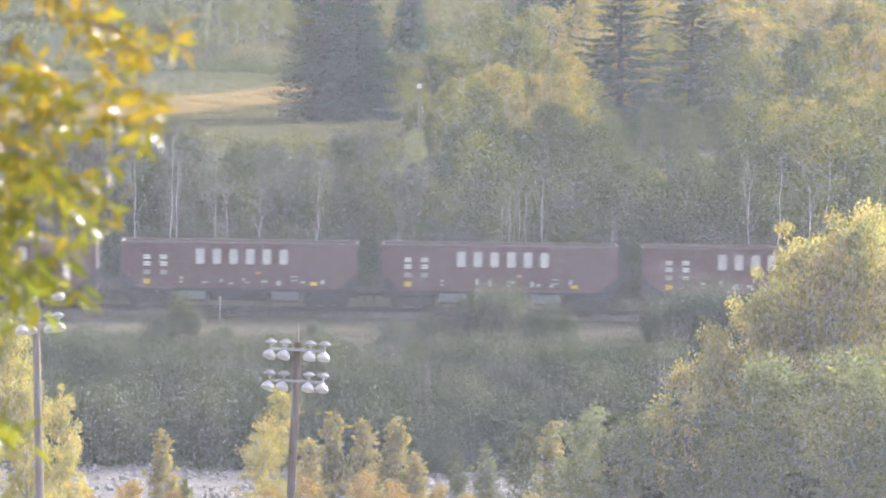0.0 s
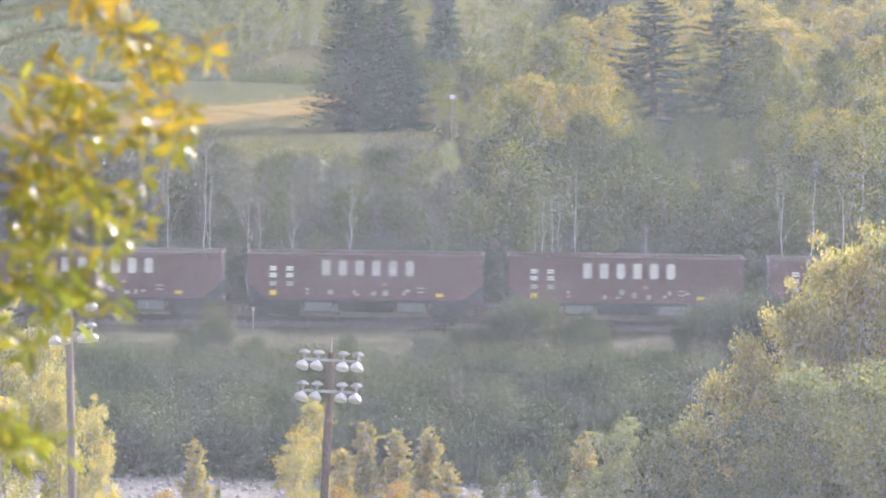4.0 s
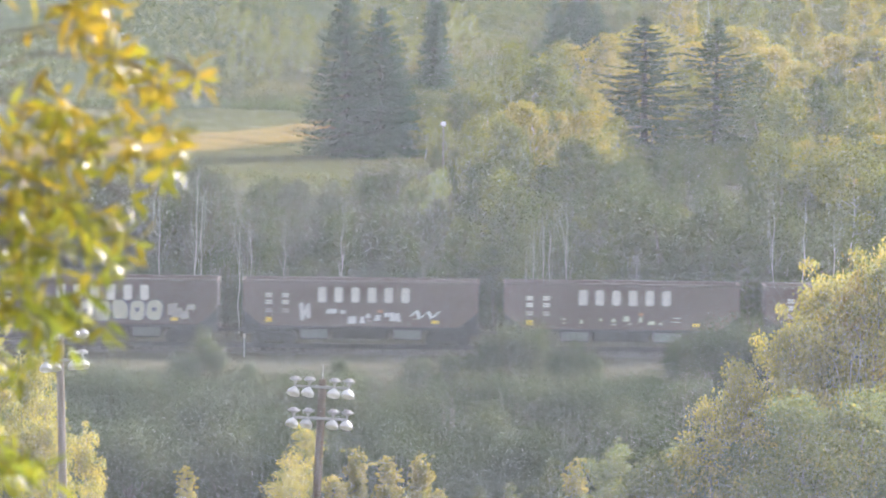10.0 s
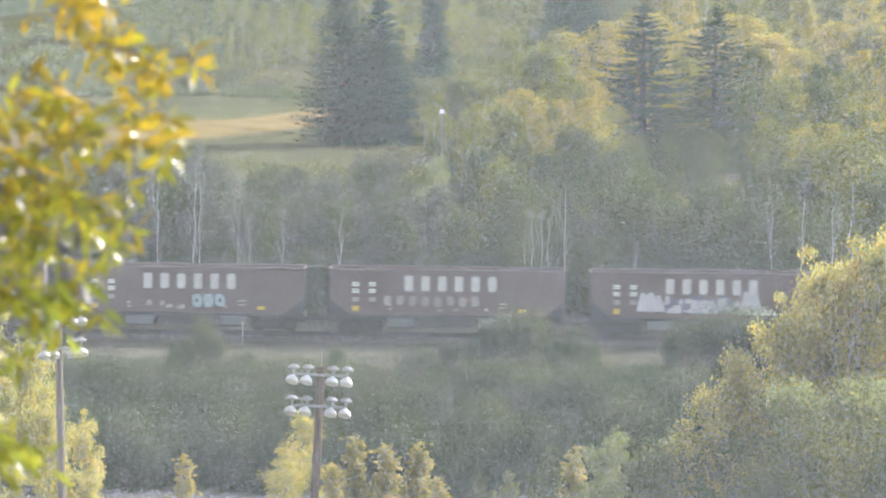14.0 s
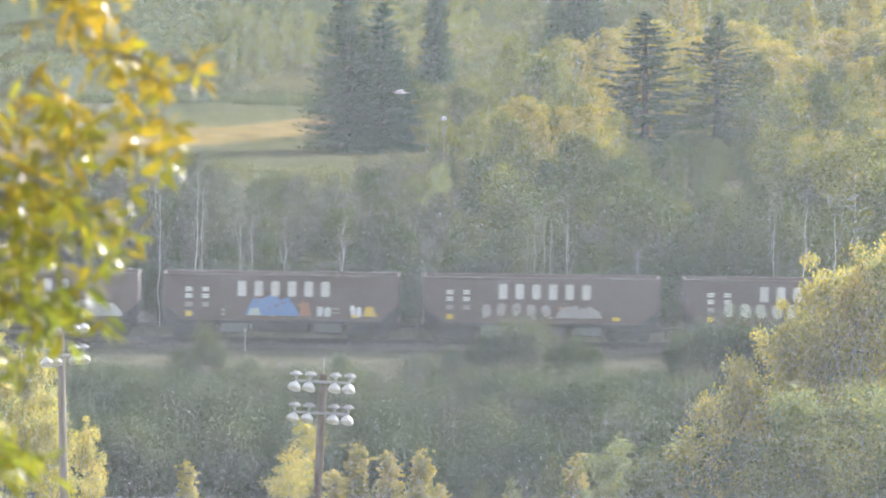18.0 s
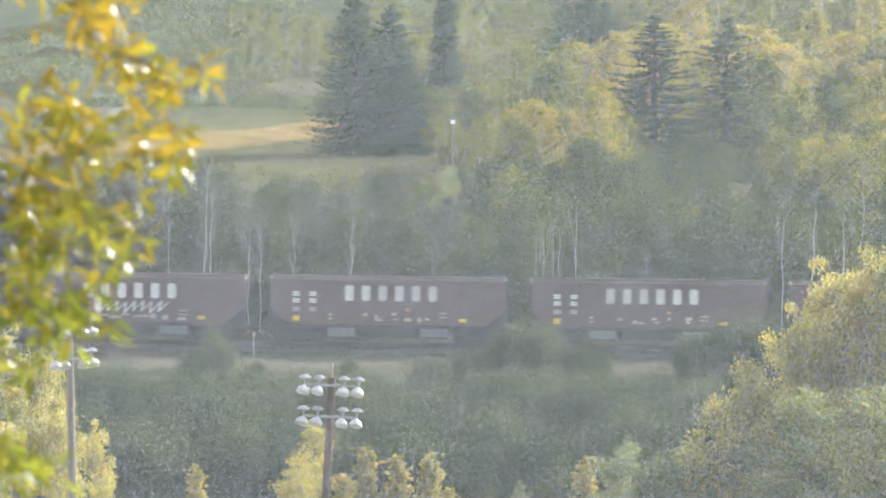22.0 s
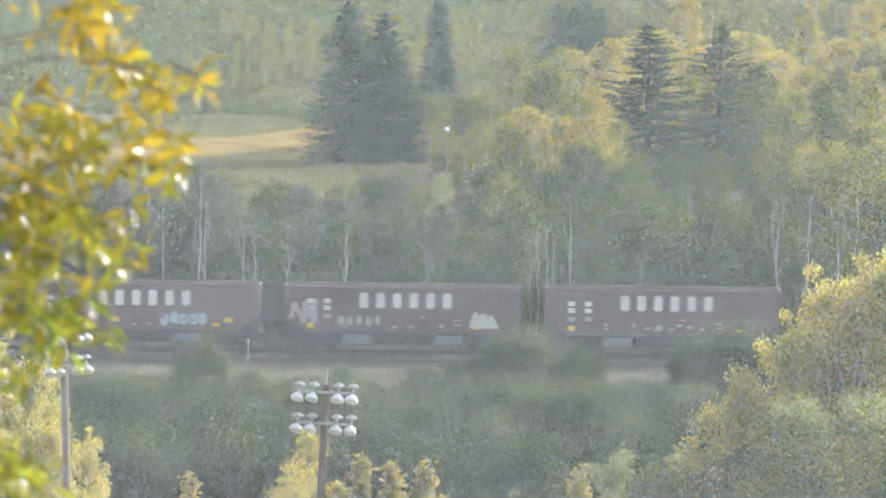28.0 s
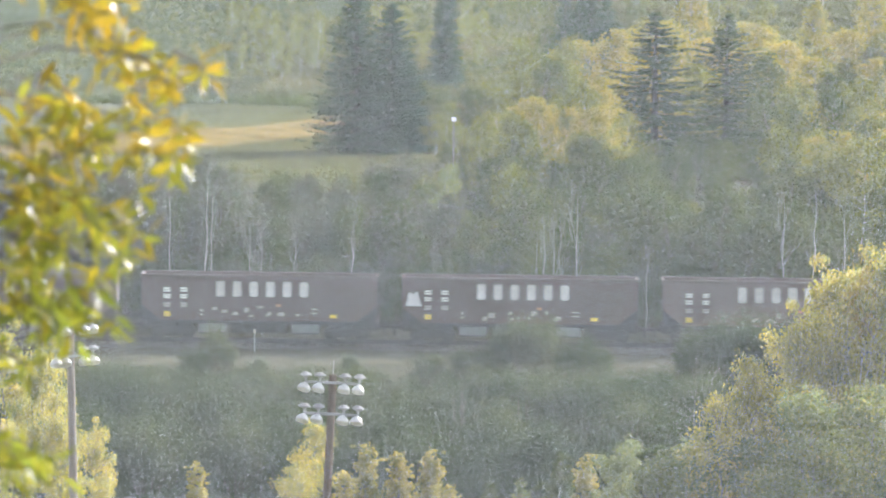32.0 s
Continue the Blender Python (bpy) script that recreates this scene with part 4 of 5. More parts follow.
# ---- trees and shrubs ----
def put(proto, x, y, scale, squash=1.0, turn=None):
    rng = random.Random(int(x * 131 + y * 977))
    t = rng.uniform(0, 360) if turn is None else turn
    m = Matrix.Translation((x, y, ground(x, y) - 0.05)) @ Euler((0, 0, radians(t))).to_matrix().to_4x4() @ Matrix.Diagonal((scale * squash, scale * squash, scale, 1))
    if proto.get("placed"):
        s = proto.scale
        ob = copy_thing(proto, m @ Matrix.Diagonal((1 / s.x, 1 / s.y, 1 / s.z, 1)))
    else:
        proto["placed"] = 1
        proto.matrix_basis = m
        ob = proto
    return ob


# near poplars, about 200 m off; made 10 m high and scaled
POPLAR = [grow_tree("poplar_tree", "tall poplar with yellowing green leaves on the valley floor", "tree", 11 + i, 10.0, 3.9 + 0.5 * i, 0.1, 0, 0.125, YELLOW_LEAF, TWIG_BARK, 1.0, 96, 34, clump=0.056, slim=0.55) for i in range(3)]
SPIRE = [grow_tree("young_poplar", "young spire-shaped poplar with yellow leaves", "tree", 31 + i, 6.0, 2.3, 0.02, 0, 0.11, SPIRE_LEAF, BARK, 0.9, 40, 84, clump=0.06, slim=0.7, taper=1.05) for i in range(2)]
YOUNG = [grow_tree("young_cottonwood", "young pale-green cottonwood beside the river bar", "tree", 36 + i, 6.0, 2.9, 0.02, 0, 0.11, (PALE_LEAF, GREEN_LEAF)[i], TWIG_BARK, 0.9, 42, 58, clump=0.08, slim=0.6, taper=0.95) for i in range(2)]
AMBER = grow_tree("amber_shrub", "low shrub with amber autumn leaves", "shrub", 41, 4.0, 3.2, 0.05, 0, 0.11, AMBER_LEAF, BARK, 0.7, 40, 22, stems=2)
COTTON = [grow_tree("cottonwood_tree", "broad green cottonwood with yellow tips", "tree", 51 + i, 10.0, 6.0, 0.08, 0, 0.125, PALE_LEAF, TWIG_BARK, 0.7, 96, 36, clump=0.062, slim=0.55) for i in range(2)]
put(grow_tree("amber_poplar", "slender poplar turned amber at the top", "tree", 57, 10.0, 3.0, 0.5, 0, 0.125, AMBER_LEAF, TWIG_BARK, 1.0, 40, 22, clump=0.06, slim=0.5), 15.7, 203.5, 1.62, 0.5)
for x, y, h, p, q in ((14.4, 206, 15.5, 0, 0.8), (16, 202, 16.3, 1, 0.8), (18.3, 205, 16.6, 2, 0.8), (12.5, 200, 14.3, 0, 0.62), (11.5, 204, 12.3, 1, 0.7), (10.1, 200, 10.9, 2, 0.7),
                      (8.9, 205, 9.0, 0, 0.8), (20.6, 203, 17.1, 1, 0.8), (22.9, 207, 17.5, 0, 0.9), (17, 206, 15.7, 0, 0.8), (15.4, 208, 14.9, 2, 0.8), (13.6, 202, 13.9, 1, 0.7), (19.2, 208, 15.5, 1, 0.8), (12.4, 206, 12.7, 2, 0.8), (10.8, 206, 10.9, 0, 0.8), 
                      (-18.4, 215, 11.9, 0, 0.75), (-20.2, 218, 12.2, 1, 0.8), (-17.2, 212, 10.1, 2, 0.6), (-16.3, 214, 8.7, 0, 0.65), (-15.3, 210, 6.6, 1, 0.8)):
    put(POPLAR[p], x, y, h / 10.0, q)
for x, y, h, p in ((12.8, 198, 11.4, 0), (10.6, 197, 9.9, 0), (8.4, 201, 8.6, 1), (16.8, 196, 12.0, 0), (14.0, 195, 10.8, 0), (11.4, 194, 9.2, 0), (9.6, 193, 8.0, 0), (7.1, 198, 9.2, 1), (6.1, 212, 8.1, 1), (13.0, 192, 12.2, 0), (15.4, 191, 12.4, 0), (18.2, 192, 13.0, 0), (16.9, 189, 10.2, 1), (11.9, 189, 9.2, 1), (19.8, 190, 12.0, 1)):
    put(COTTON[p], x, y, h / 10.0)
for x, y, h, p in ((-4.9, 230, 6.4, 0), (-3.5, 231, 5.8, 1), (-2.1, 229, 6.2, 0), (-1.1, 228, 4.7, 1), (5.05, 224, 6.6, 0), (-13.1, 236, 4.9, 1), (-5.8, 227, 5.2, 1), (-17.8, 222, 6.0, 1)):
    put(SPIRE[p], x, y, h / 6.0, 1.15)
for x, y, h, p in ((-12.0, 237, 2.6, 0), (6.5, 218, 8.0, 0), (2.1, 232, 4.5, 0), (3.8, 234, 5.4, 1), (5.8, 227, 4.6, 0), (7.4, 221, 6.6, 1), (6.4, 214, 7.6, 0), (8.0, 210, 8.4, 1), (9.0, 216, 8.2, 0), (10.4, 212, 8.8, 1), (0.9, 238, 3.6, 1), (7.9, 196, 6.9, 1), (11.2, 190, 7.6, 0), (13.4, 189, 8.4, 1)):
    put(YOUNG[p], x, y, h / 6.0, 1.2)
for x, y, h, p in ((-7.5, 232, 6.9, 1), (-8.3, 229, 5.2, 2)):
    put(POPLAR[p], x, y, h / 10.0, 1.15)
put(COTTON[1], -2.0, 324, 0.7, 0.8)
for x, y, h in ((-13.9, 230, 3.1), (-16.3, 225, 3.6), (-2.6, 222, 4.2), (0.6, 224, 3.6), (-11.6, 226, 3.0), (-6.6, 222, 4.0)):
    put(AMBER, x, y, h / 4.0)

# spruces on the terrace
SPRUCE = [grow_spruce("dark full spruce standing at the edge of the field", 61, 12.2, 7.6, NEEDLE), grow_spruce("dark full spruce with drooping boughs", 62, 11.5, 7.0, NEEDLE), grow_spruce("narrow dark spruce among paler trees", 63, 11.1, 4.0, NEEDLE), grow_spruce("open layered spruce among yellow aspens", 64, 11.8, 7.4, OPEN_NEEDLE, 0.4, 15, 0.15, 0.72, 0.65, 0.42), grow_spruce("tall ragged spruce rising out of aspens", 65, 12.6, 7.8, OPEN_NEEDLE, 0.42, 15, 0.15, 0.72, 0.65, 0.42)]
for x, y, s, p, q in ((-9.8, 400, 1.04, 0, 1.15), (-7.1, 402, 1.04, 1, 1.1), (-3.6, 520, 1.0, 2, 1.15), (13.4, 388, 1.0, 3, 1.85), (18.4, 378, 0.95, 4, 1.8), (10.8, 500, 1.0, 1, 1.0), (8.6, 512, 0.85, 1, 1.0), (12.6, 506, 0.8, 0, 1.0), (9.2, 470, 1.0, 2, 1.1), (36.0, 372, 1.0, 1, 1.0), (-6.0, 404, 0.72, 1, 1.1)):
    put(SPRUCE[p], x, y, s, q)

# pale bare trees behind the track
BIRCH = [grow_tree("bare_birch", "pale bare birch trunk with thin twigs behind the track", "tree", 71 + i, 8.0, 2.0, 0.4, 0, 0.1, GREY_TWIG, BIRCH_BARK, 2.0, 3, 9, bare=True, slim=0.36) for i in range(2)]
for x, y, h, p in ((-18.8, 307.4, 8.9, 0), (-16.6, 307.6, 9.8, 1), (-16.2, 307.8, 8.4, 0), (-13.9, 307.5, 7.0, 0), (-13.2, 307.6, 6.4, 1), (-11.1, 307.5, 6.9, 1), (-7.7, 307.4, 8.0, 1), (-2.7, 307.5, 5.5, 0), (-1.9, 307.6, 5.0, 1), (6.0, 307.5, 8.4, 0), (4.1, 307.6, 6.9, 1), (4.6, 307.5, 7.0, 0), (5.0, 307.7, 6.6, 1), (3.6, 307.6, 6.2, 0),
                   (9.2, 206.5, 10.6, 0), (9.9, 203, 10.4, 1), (15.2, 199.5, 13.4, 0), (18.6, 307.6, 8.4, 0), (20.4, 307.5, 9.0, 1), (22.3, 307.7, 8.2, 0), (10.3, 307.6, 5.0, 0)):
    put(BIRCH[p], x, y, h / 8.0, 0.8)

# woods behind the track
ASPEN = [grow_tree("aspen_tree", "aspen with pale yellow-green autumn leaves on the slope", "tree", 81 + i, 7.0, 4.8 + 0.6 * i, 0.06, 0, 0.18, ASPEN_LEAF, PALE_BARK, 0.55, 34, 30, clump=0.105, slim=0.5) for i in range(3)]
GOLD = [grow_tree("golden_aspen", "aspen in full yellow autumn leaf on the terrace", "tree", 86 + i, 7.0, 4.6 + 0.6 * i, 0.12, 0, 0.19, GOLD_LEAF, PALE_BARK, 0.6, 40, 30, clump=0.1, slim=0.5) for i in range(2)]
WOOD = [grow_tree("broadleaf_tree", "dull green broadleaf tree in the woods behind the track", "tree", 91 + i, 7.0, 5.4, 0.04, 0, 0.18, GREEN_LEAF, BARK, 0.6, 26, 28, stems=2, clump=0.135) for i in range(2)]
BRUSH = [grow_tree("grey_brush", "grey half-bare thicket shrub behind the track", "shrub", 101 + i, 6.0, 4.0, 0.04, 0, 0.15, GREY_TWIG, BARK, 1.1, 24, 20, stems=3, bare=True, clump=0.15) for i in range(2)]
SCRUB = [grow_shrub("scrub_bush", "dark grey-green scrub bush on the river bank", 111 + i, 3.0, 5.4, 140, 0.11, DARK_LEAF, BARK) for i in range(3)]
SAGE = [grow_shrub("sage_bush", "pale grey-green bush on the crest of the river bank", 121 + i, 3.0, 4.6, 120, 0.12, SAGE_LEAF, BARK) for i in range(2)]
TWIGGY = [grow_shrub("twiggy_bush", "half-bare greyish-brown bush on the river bank", 131 + i, 3.0, 3.6, 34, 0.09, GREY_TWIG, TWIG_BARK) for i in range(2)]
rng = random.Random(5)
for x, y, h, q in ((0.9, 345, 4.8, 1.0), (2.5, 356, 5.0, 1.0), (3.9, 430, 7.8, 0.9), (7.4, 440, 8.0, 1.0), (10.6, 362, 4.6, 1.0), (24.5, 322, 9.0, 1.0), (28.5, 330, 8.0, 1.0), (20.3, 335, 7.0, 1.0), (27.5, 345, 5.6, 1.2)):
    put(ASPEN[rng.randrange(3)], x, y, h / 7.0, q)
for row_y, deep, x0, x1, step, lo, hi, kinds in (
        (314, 7, -4, 46, 1.7, 5.0, 7.4, "WWWB"), (328, 8, -3, 46, 1.7, 4.5, 6.8, "WWAW"), (350, 10, -1, 50, 1.7, 3.8, 5.6, "AAW"), (376, 12, 2, 55, 1.9, 4.6, 6.6, "AGAW"),
        (415, 16, 5, 60, 2.3, 5.0, 7.6, "AGAW"), (480, 20, 9, 66, 3.2, 5.5, 8.5, "AGW"), (560, 30, 16, 80, 5.0, 6.0, 9.0, "AGW"), (640, 40, 20, 90, 6.0, 7.0, 10.0, "AGW")):
    x = x0
    while x < x1:
        k = rng.choice(kinds)
        proto = {"W": WOOD, "A": ASPEN, "G": GOLD, "B": BRUSH}[k][rng.randrange(2)]
        px, py, size = x + rng.uniform(-0.8, 0.8), row_y + rng.uniform(-deep, deep) * 0.5, rng.uniform(lo, hi) / 7.0
        if 338 < py < 386 and (abs(px / py - 0.0485) < 0.0085 or abs(px / py - 0.0345) < 0.006):
            proto, size = WOOD[0], size * 0.5
        if 320 < py < 338 and abs(px / py - 0.0485) < 0.0085:
            size *= 0.6
        if 318 < py < 375 and -0.0085 < px / py < -0.0015:
            size *= 0.55
        if not 386 < py < 392:
            put(proto, px, py, size, rng.uniform(0.9, 1.15))
        x += step * rng.uniform(0.75, 1.3)
for x, y, h in ((4.4, 352, 6.2), (8.3, 350, 6.0), (6.5, 355, 5.4), (25.0, 342, 5.2), (27.5, 340, 5.6), (23.0, 346, 4.4), (28.8, 352, 5.0), (6.2, 385, 4.8), (8.2, 388, 5.2), (7.2, 380, 4.0), (4.4, 386, 4.6), (9.8, 383, 4.0), (1.4, 384, 4.0), (2.8, 388, 4.2)):
    put(GOLD[rng.randrange(2)], x, y, h / 7.0, rng.uniform(1.0, 1.3))
for x, y, h in ((12.2, 440, 8.7), (16.2, 470, 9.0), (21.0, 470, 7.5), (24.6, 460, 8.9), (27.1, 450, 7.6), (29.0, 440, 6.5), (34.8, 480, 7.8), (33.1, 430, 6.8), (34.3, 420, 5.3), (26.4, 400, 4.1), (29.2, 395, 3.9), (23.0, 395, 3.0), (18.6, 450, 6.0), (20.2, 420, 4.7), (38.5, 460, 8.0),
                (7.8, 470, 6.1), (9.8, 465, 7.0), (5.7, 425, 4.3), (12.0, 405, 5.1), (5.6, 385, 3.6), (9.8, 380, 3.3), (2.1, 375, 3.2)):
    put(GOLD[rng.randrange(2)], x, y, h / 7.0, rng.uniform(1.0, 1.3))
for x, y, h in ((-1.2, 425, 4.0), (-2.6, 430, 3.8), (0.2, 420, 4.0), (-3.6, 436, 3.6), (16.4, 358, 3.2), (17.2, 356, 3.0), (-3.0, 410, 5.0), (-4.2, 414, 4.4), (-3.4, 402, 3.2), (-1.7, 396, 2.8), (-0.4, 392, 2.2), (-2.5, 388, 1.6), (-0.8, 384, 1.5), (-5.0, 410, 3.2), (-4.0, 402, 2.2), (0.8, 386, 2.4), (6.9, 570, 2.6), (10.6, 560, 3.2), (11.4, 540, 3.8)):
    put((WOOD[0], ASPEN[1])[1 if x in (-3.4, -1.7, 0.8) else 0], x, y, h / 7.0, 1.4)
for x, y, h in ((0.6, 430, 4.4), (2.2, 436, 5.2), (3.6, 428, 5.0), (5.2, 440, 6.0), (-2.6, 408, 3.8)):
    put(ASPEN[int(y) % 3], x, y, h / 7.0, 1.2)
for x, y, h in ((38.0, 478, 7.0), (40.0, 482, 7.4), (36.6, 486, 6.4), (41.6, 476, 6.6)):
    put(BRUSH[int(y) % 2], x, y, h / 6.0, 1.1)
for i in range(70):
    put(ASPEN[i % 3], -29 + 0.42 * i + rng.uniform(-0.8, 0.8), rng.uniform(530, 598), rng.uniform(1.8, 3.9) / 7.0, 1.0)
for i in range(84):
    x, y = rng.uniform(-34, -1.5), rng.uniform(311.5, 338)
    h = rng.uniform(5.5, 8.0) - (y - 310) * 0.11
    k = rng.random()
    put(BRUSH[i % 2] if k < 0.72 else WOOD[i % 2], x, y, h / (6.0 if k < 0.72 else 7.0), rng.uniform(0.8, 1.1))
for x, y, h in ((1.6, 341, 3.6), (3.2, 343, 4.4), (5.0, 340, 4.0), (6.4, 344, 4.6), (7.8, 341, 4.2), (9.4, 343, 4.4), (11.0, 340, 4.2), (12.6, 342, 4.0)):
    put(WOOD[int(y) % 2], x, y, h / 7.0, 1.3)
for i in range(34):
    put(WOOD[i % 2], rng.uniform(9, 24), rng.uniform(332, 374), rng.uniform(0.3, 0.42), 1.3)
for i in range(70):
    side = -1 if i % 2 else 1
    x, y = side * rng.uniform(44, 130), rng.uniform(312, 372)
    put((WOOD, ASPEN, BRUSH)[i % 3][i % 2], x, y, rng.uniform(0.7, 1.2))
# scrub under the trees behind the track, and on the bank
for i in range(52):
    put((BRUSH[0], WOOD[1], BRUSH[1])[i % 3], -36 + 1.4 * i + rng.uniform(-0.6, 0.6), rng.uniform(308.6, 311.5), rng.uniform(0.42, 0.72), 1.15)
for i in range(60):
    put(SCRUB[i % 3], rng.uniform(-36, 40), rng.uniform(311, 322), rng.uniform(0.6, 1.3))
for x, y, s in ((-11.6, 274, 0.42), (-10.2, 271, 0.36), (-4.3, 275, 0.45), (-3.2, 279, 0.5), (-7.0, 277, 0.4), (3.4, 272, 0.4), (6.0, 276, 0.42), (-13.0, 279, 0.4)):
    put(BRUSH[int(y) % 2], x, y, s, 1.3)
for i in range(46):
    put(SCRUB[i % 3], rng.uniform(-26, 12), rng.uniform(258, 265), rng.uniform(0.3, 0.55), 1.2)
for i in range(230):
    y = rng.uniform(260, 286)
    x = rng.uniform(-30, 30)
    room = (30 - 0.0873 * y) - ground(x, y)
    proto = (SCRUB[0], SAGE[0], SCRUB[1], TWIGGY[0], SCRUB[2], SAGE[1], SCRUB[0], TWIGGY[1])[i % 8]
    put(proto, x, y, min(rng.uniform(0.75, 1.3), room / 3.3), rng.uniform(0.7, 1.0))
for x, y, s, q in ((1.5, 288, 0.74, 0.7), (2.7, 288, 0.98, 0.7), (3.9, 287.5, 0.9, 0.7), (12.4, 288, 0.8, 0.7), (13.8, 287.5, 0.95, 0.75), (15.4, 288, 1.0, 0.8), (17.2, 287, 1.0, 0.8), (-15.0, 288, 0.72, 0.55), (-14.2, 287, 0.55, 0.6),
                   (-7.3, 286.5, 0.34, 1.0), (-12.4, 286, 0.4, 0.8), (-2.4, 286, 0.45, 0.9), (-0.9, 286.5, 0.5, 0.8), (0.4, 287, 0.5, 0.8)):
    put(SAGE[int(abs(x)) % 2], x, y, s, q)
for x, y, s, q in ((6.2, 287, 0.72, 0.55), (7.0, 286, 0.6, 0.6), (5.2, 286, 0.62, 0.6), (11.6, 287, 0.5, 0.6), (-16.0, 286, 0.6, 0.7)):
    put(SCRUB[int(abs(x)) % 3], x, y, s, q)
for x, y, s in ((-17.2, 266, 0.8), (-16.0, 264, 0.7), (-11.6, 267, 0.8), (-10.4, 265, 0.7), (-4.5, 262, 0.6), (2.6, 275, 0.9), (5.4, 270, 0.8), (9.5, 268, 0.8), (-21.0, 274, 0.8), (-7.6, 278, 0.7), (-1.0, 271, 0.6)):
    put(TWIGGY[int(y) % 2], x, y, s, 1.1)


# ---- weeds on the far slope, stones on the river bar ----
def weeds(name, label, seed, count, x0, x1, y0, y1, size, per, mat, leaf=0.22, patch=-0.25):
    r = np.random.default_rng(seed)
    px, py = r.uniform(x0, x1, count), r.uniform(y0, y1, count)
    keep = np.array([noise.noise(Vector((a * 0.09, b * 0.04, 5.0))) > patch for a, b in zip(px, py)])
    px, py = px[keep], py[keep]
    s = size * (0.5 + r.random(len(px)))
    c = np.array([(a, b, ground(a, b) + 0.5 * q) for a, b, q in zip(px, py, s)])
    v, f = leaves(r, c, s, per, leaf, leaf * 0.5, 1.2)
    tagged(new(name, mesh_of(name, v, f, mat)), label, "weeds", kind="stuff")


weeds("hillside_weeds", "rough yellow-green weeds on the far hillside", 7, 16000, -55, 60, 488, 730, 0.5, 10, WEED)
weeds("hillside_thicket", "low green thicket on the far hillside", 8, 1700, -55, 60, 505, 740, 1.2, 44, THICKET, 0.24, 0.05)
weeds("dark_thicket", "grey-green thicket with its shade painted in at the foot of the hillside", 13, 620, -48, -15, 486, 526, 0.95, 60, SHADED_LEAF, 0.22, -0.1)
weeds("hedge_row", "dark low hedge along the back of the field", 12, 420, -44, -10.5, 480, 488, 0.6, 40, THICKET, 0.2, -1.0)
weeds("field_edge_weeds", "tall dry weeds along the edge of the field", 9, 900, -50, 10, 344, 372, 0.5, 16, WEED)
weeds("bank_grass", "tufts of dull grass along the river bank", 10, 2600, -36, 36, 257, 286.5, 0.5, 30, DARK_LEAF, 0.14, -0.4)
r = np.random.default_rng(3)
cube = np.array([(x, y, z) for x in (-1, 1) for y in (-1, 1) for z in (-1, 1)], dtype=float)
quad = np.array([(0, 1, 3, 2), (4, 6, 7, 5), (0, 4, 5, 1), (2, 3, 7, 6), (0, 2, 6, 4), (1, 5, 7, 3)])
sv, sf = [], []
for i in range(5000):
    x, y = r.uniform(-34, 34), r.uniform(240, 260)
    s = 0.04 + 0.13 * r.random() ** 4
    sv.append(cube * s * r.uniform(0.5, 1.1, (8, 3)) + np.array([x, y, ground(x, y) + s * 0.3]))
    sf.append(quad + 8 * i)
tagged(new("river_stones", mesh_of("river_stones", np.concatenate(sv), np.concatenate(sf), STONE)), "pale rounded stones on the river bar", "stones", kind="stuff")


# ---- the tree beside the camera, whose twigs hang into view ----
NEAR_LEAF, t, b = material("near_leaf", 0.27)
b.inputs["Specular IOR Level"].default_value = 0.8
rnd = t.nodes.new("ShaderNodeObjectInfo").outputs["Random"]
blotch = noise_of(t, 40.0, 3.0)
high = node(t, "ShaderNodeSeparateXYZ")
t.links.new(t.nodes.new("ShaderNodeNewGeometry").outputs["Position"], high.inputs[0])
up = node(t, "ShaderNodeMapRange")
up.inputs["From Min"].default_value, up.inputs["From Max"].default_value = 29.35, 29.85
t.links.new(high.outputs["Z"], up.inputs["Value"])
tone = t.nodes.new("ShaderNodeMath")
tone.operation = "MULTIPLY_ADD"
tone.inputs[1].default_value = 0.5
t.links.new(rnd, tone.inputs[0])
ha = t.nodes.new("ShaderNodeMath")
ha.operation = "MULTIPLY"
ha.inputs[1].default_value = 0.5
t.links.new(up.outputs[0], ha.inputs[0])
t.links.new(ha.outputs[0], tone.inputs[2])
col = ramp(t, tone.outputs[0], [(0.1, (0.17, 0.20, 0.02)), (0.4, (0.23, 0.23, 0.015)), (0.65, (0.295, 0.228, 0.015)), (0.95, (0.355, 0.24, 0.015))])
col = mixed(t, 1.0, col, ramp(t, blotch, [(0.3, (0.8, 0.85, 0.8)), (0.7, (1.1, 1.05, 1.0))]), "MULTIPLY")
t.links.new(col, b.inputs["Base Color"])
tr = t.nodes.new("ShaderNodeBsdfTranslucent")
t.links.new(col, tr.inputs["Color"])
mx = t.nodes.new("ShaderNodeMixShader")
mx.inputs["Fac"].default_value = 0.5
t.links.new(b.outputs[0], mx.inputs[1])
t.links.new(tr.outputs[0], mx.inputs[2])
t.links.new(mx.outputs[0], t.nodes["Material Output"].inputs["Surface"])


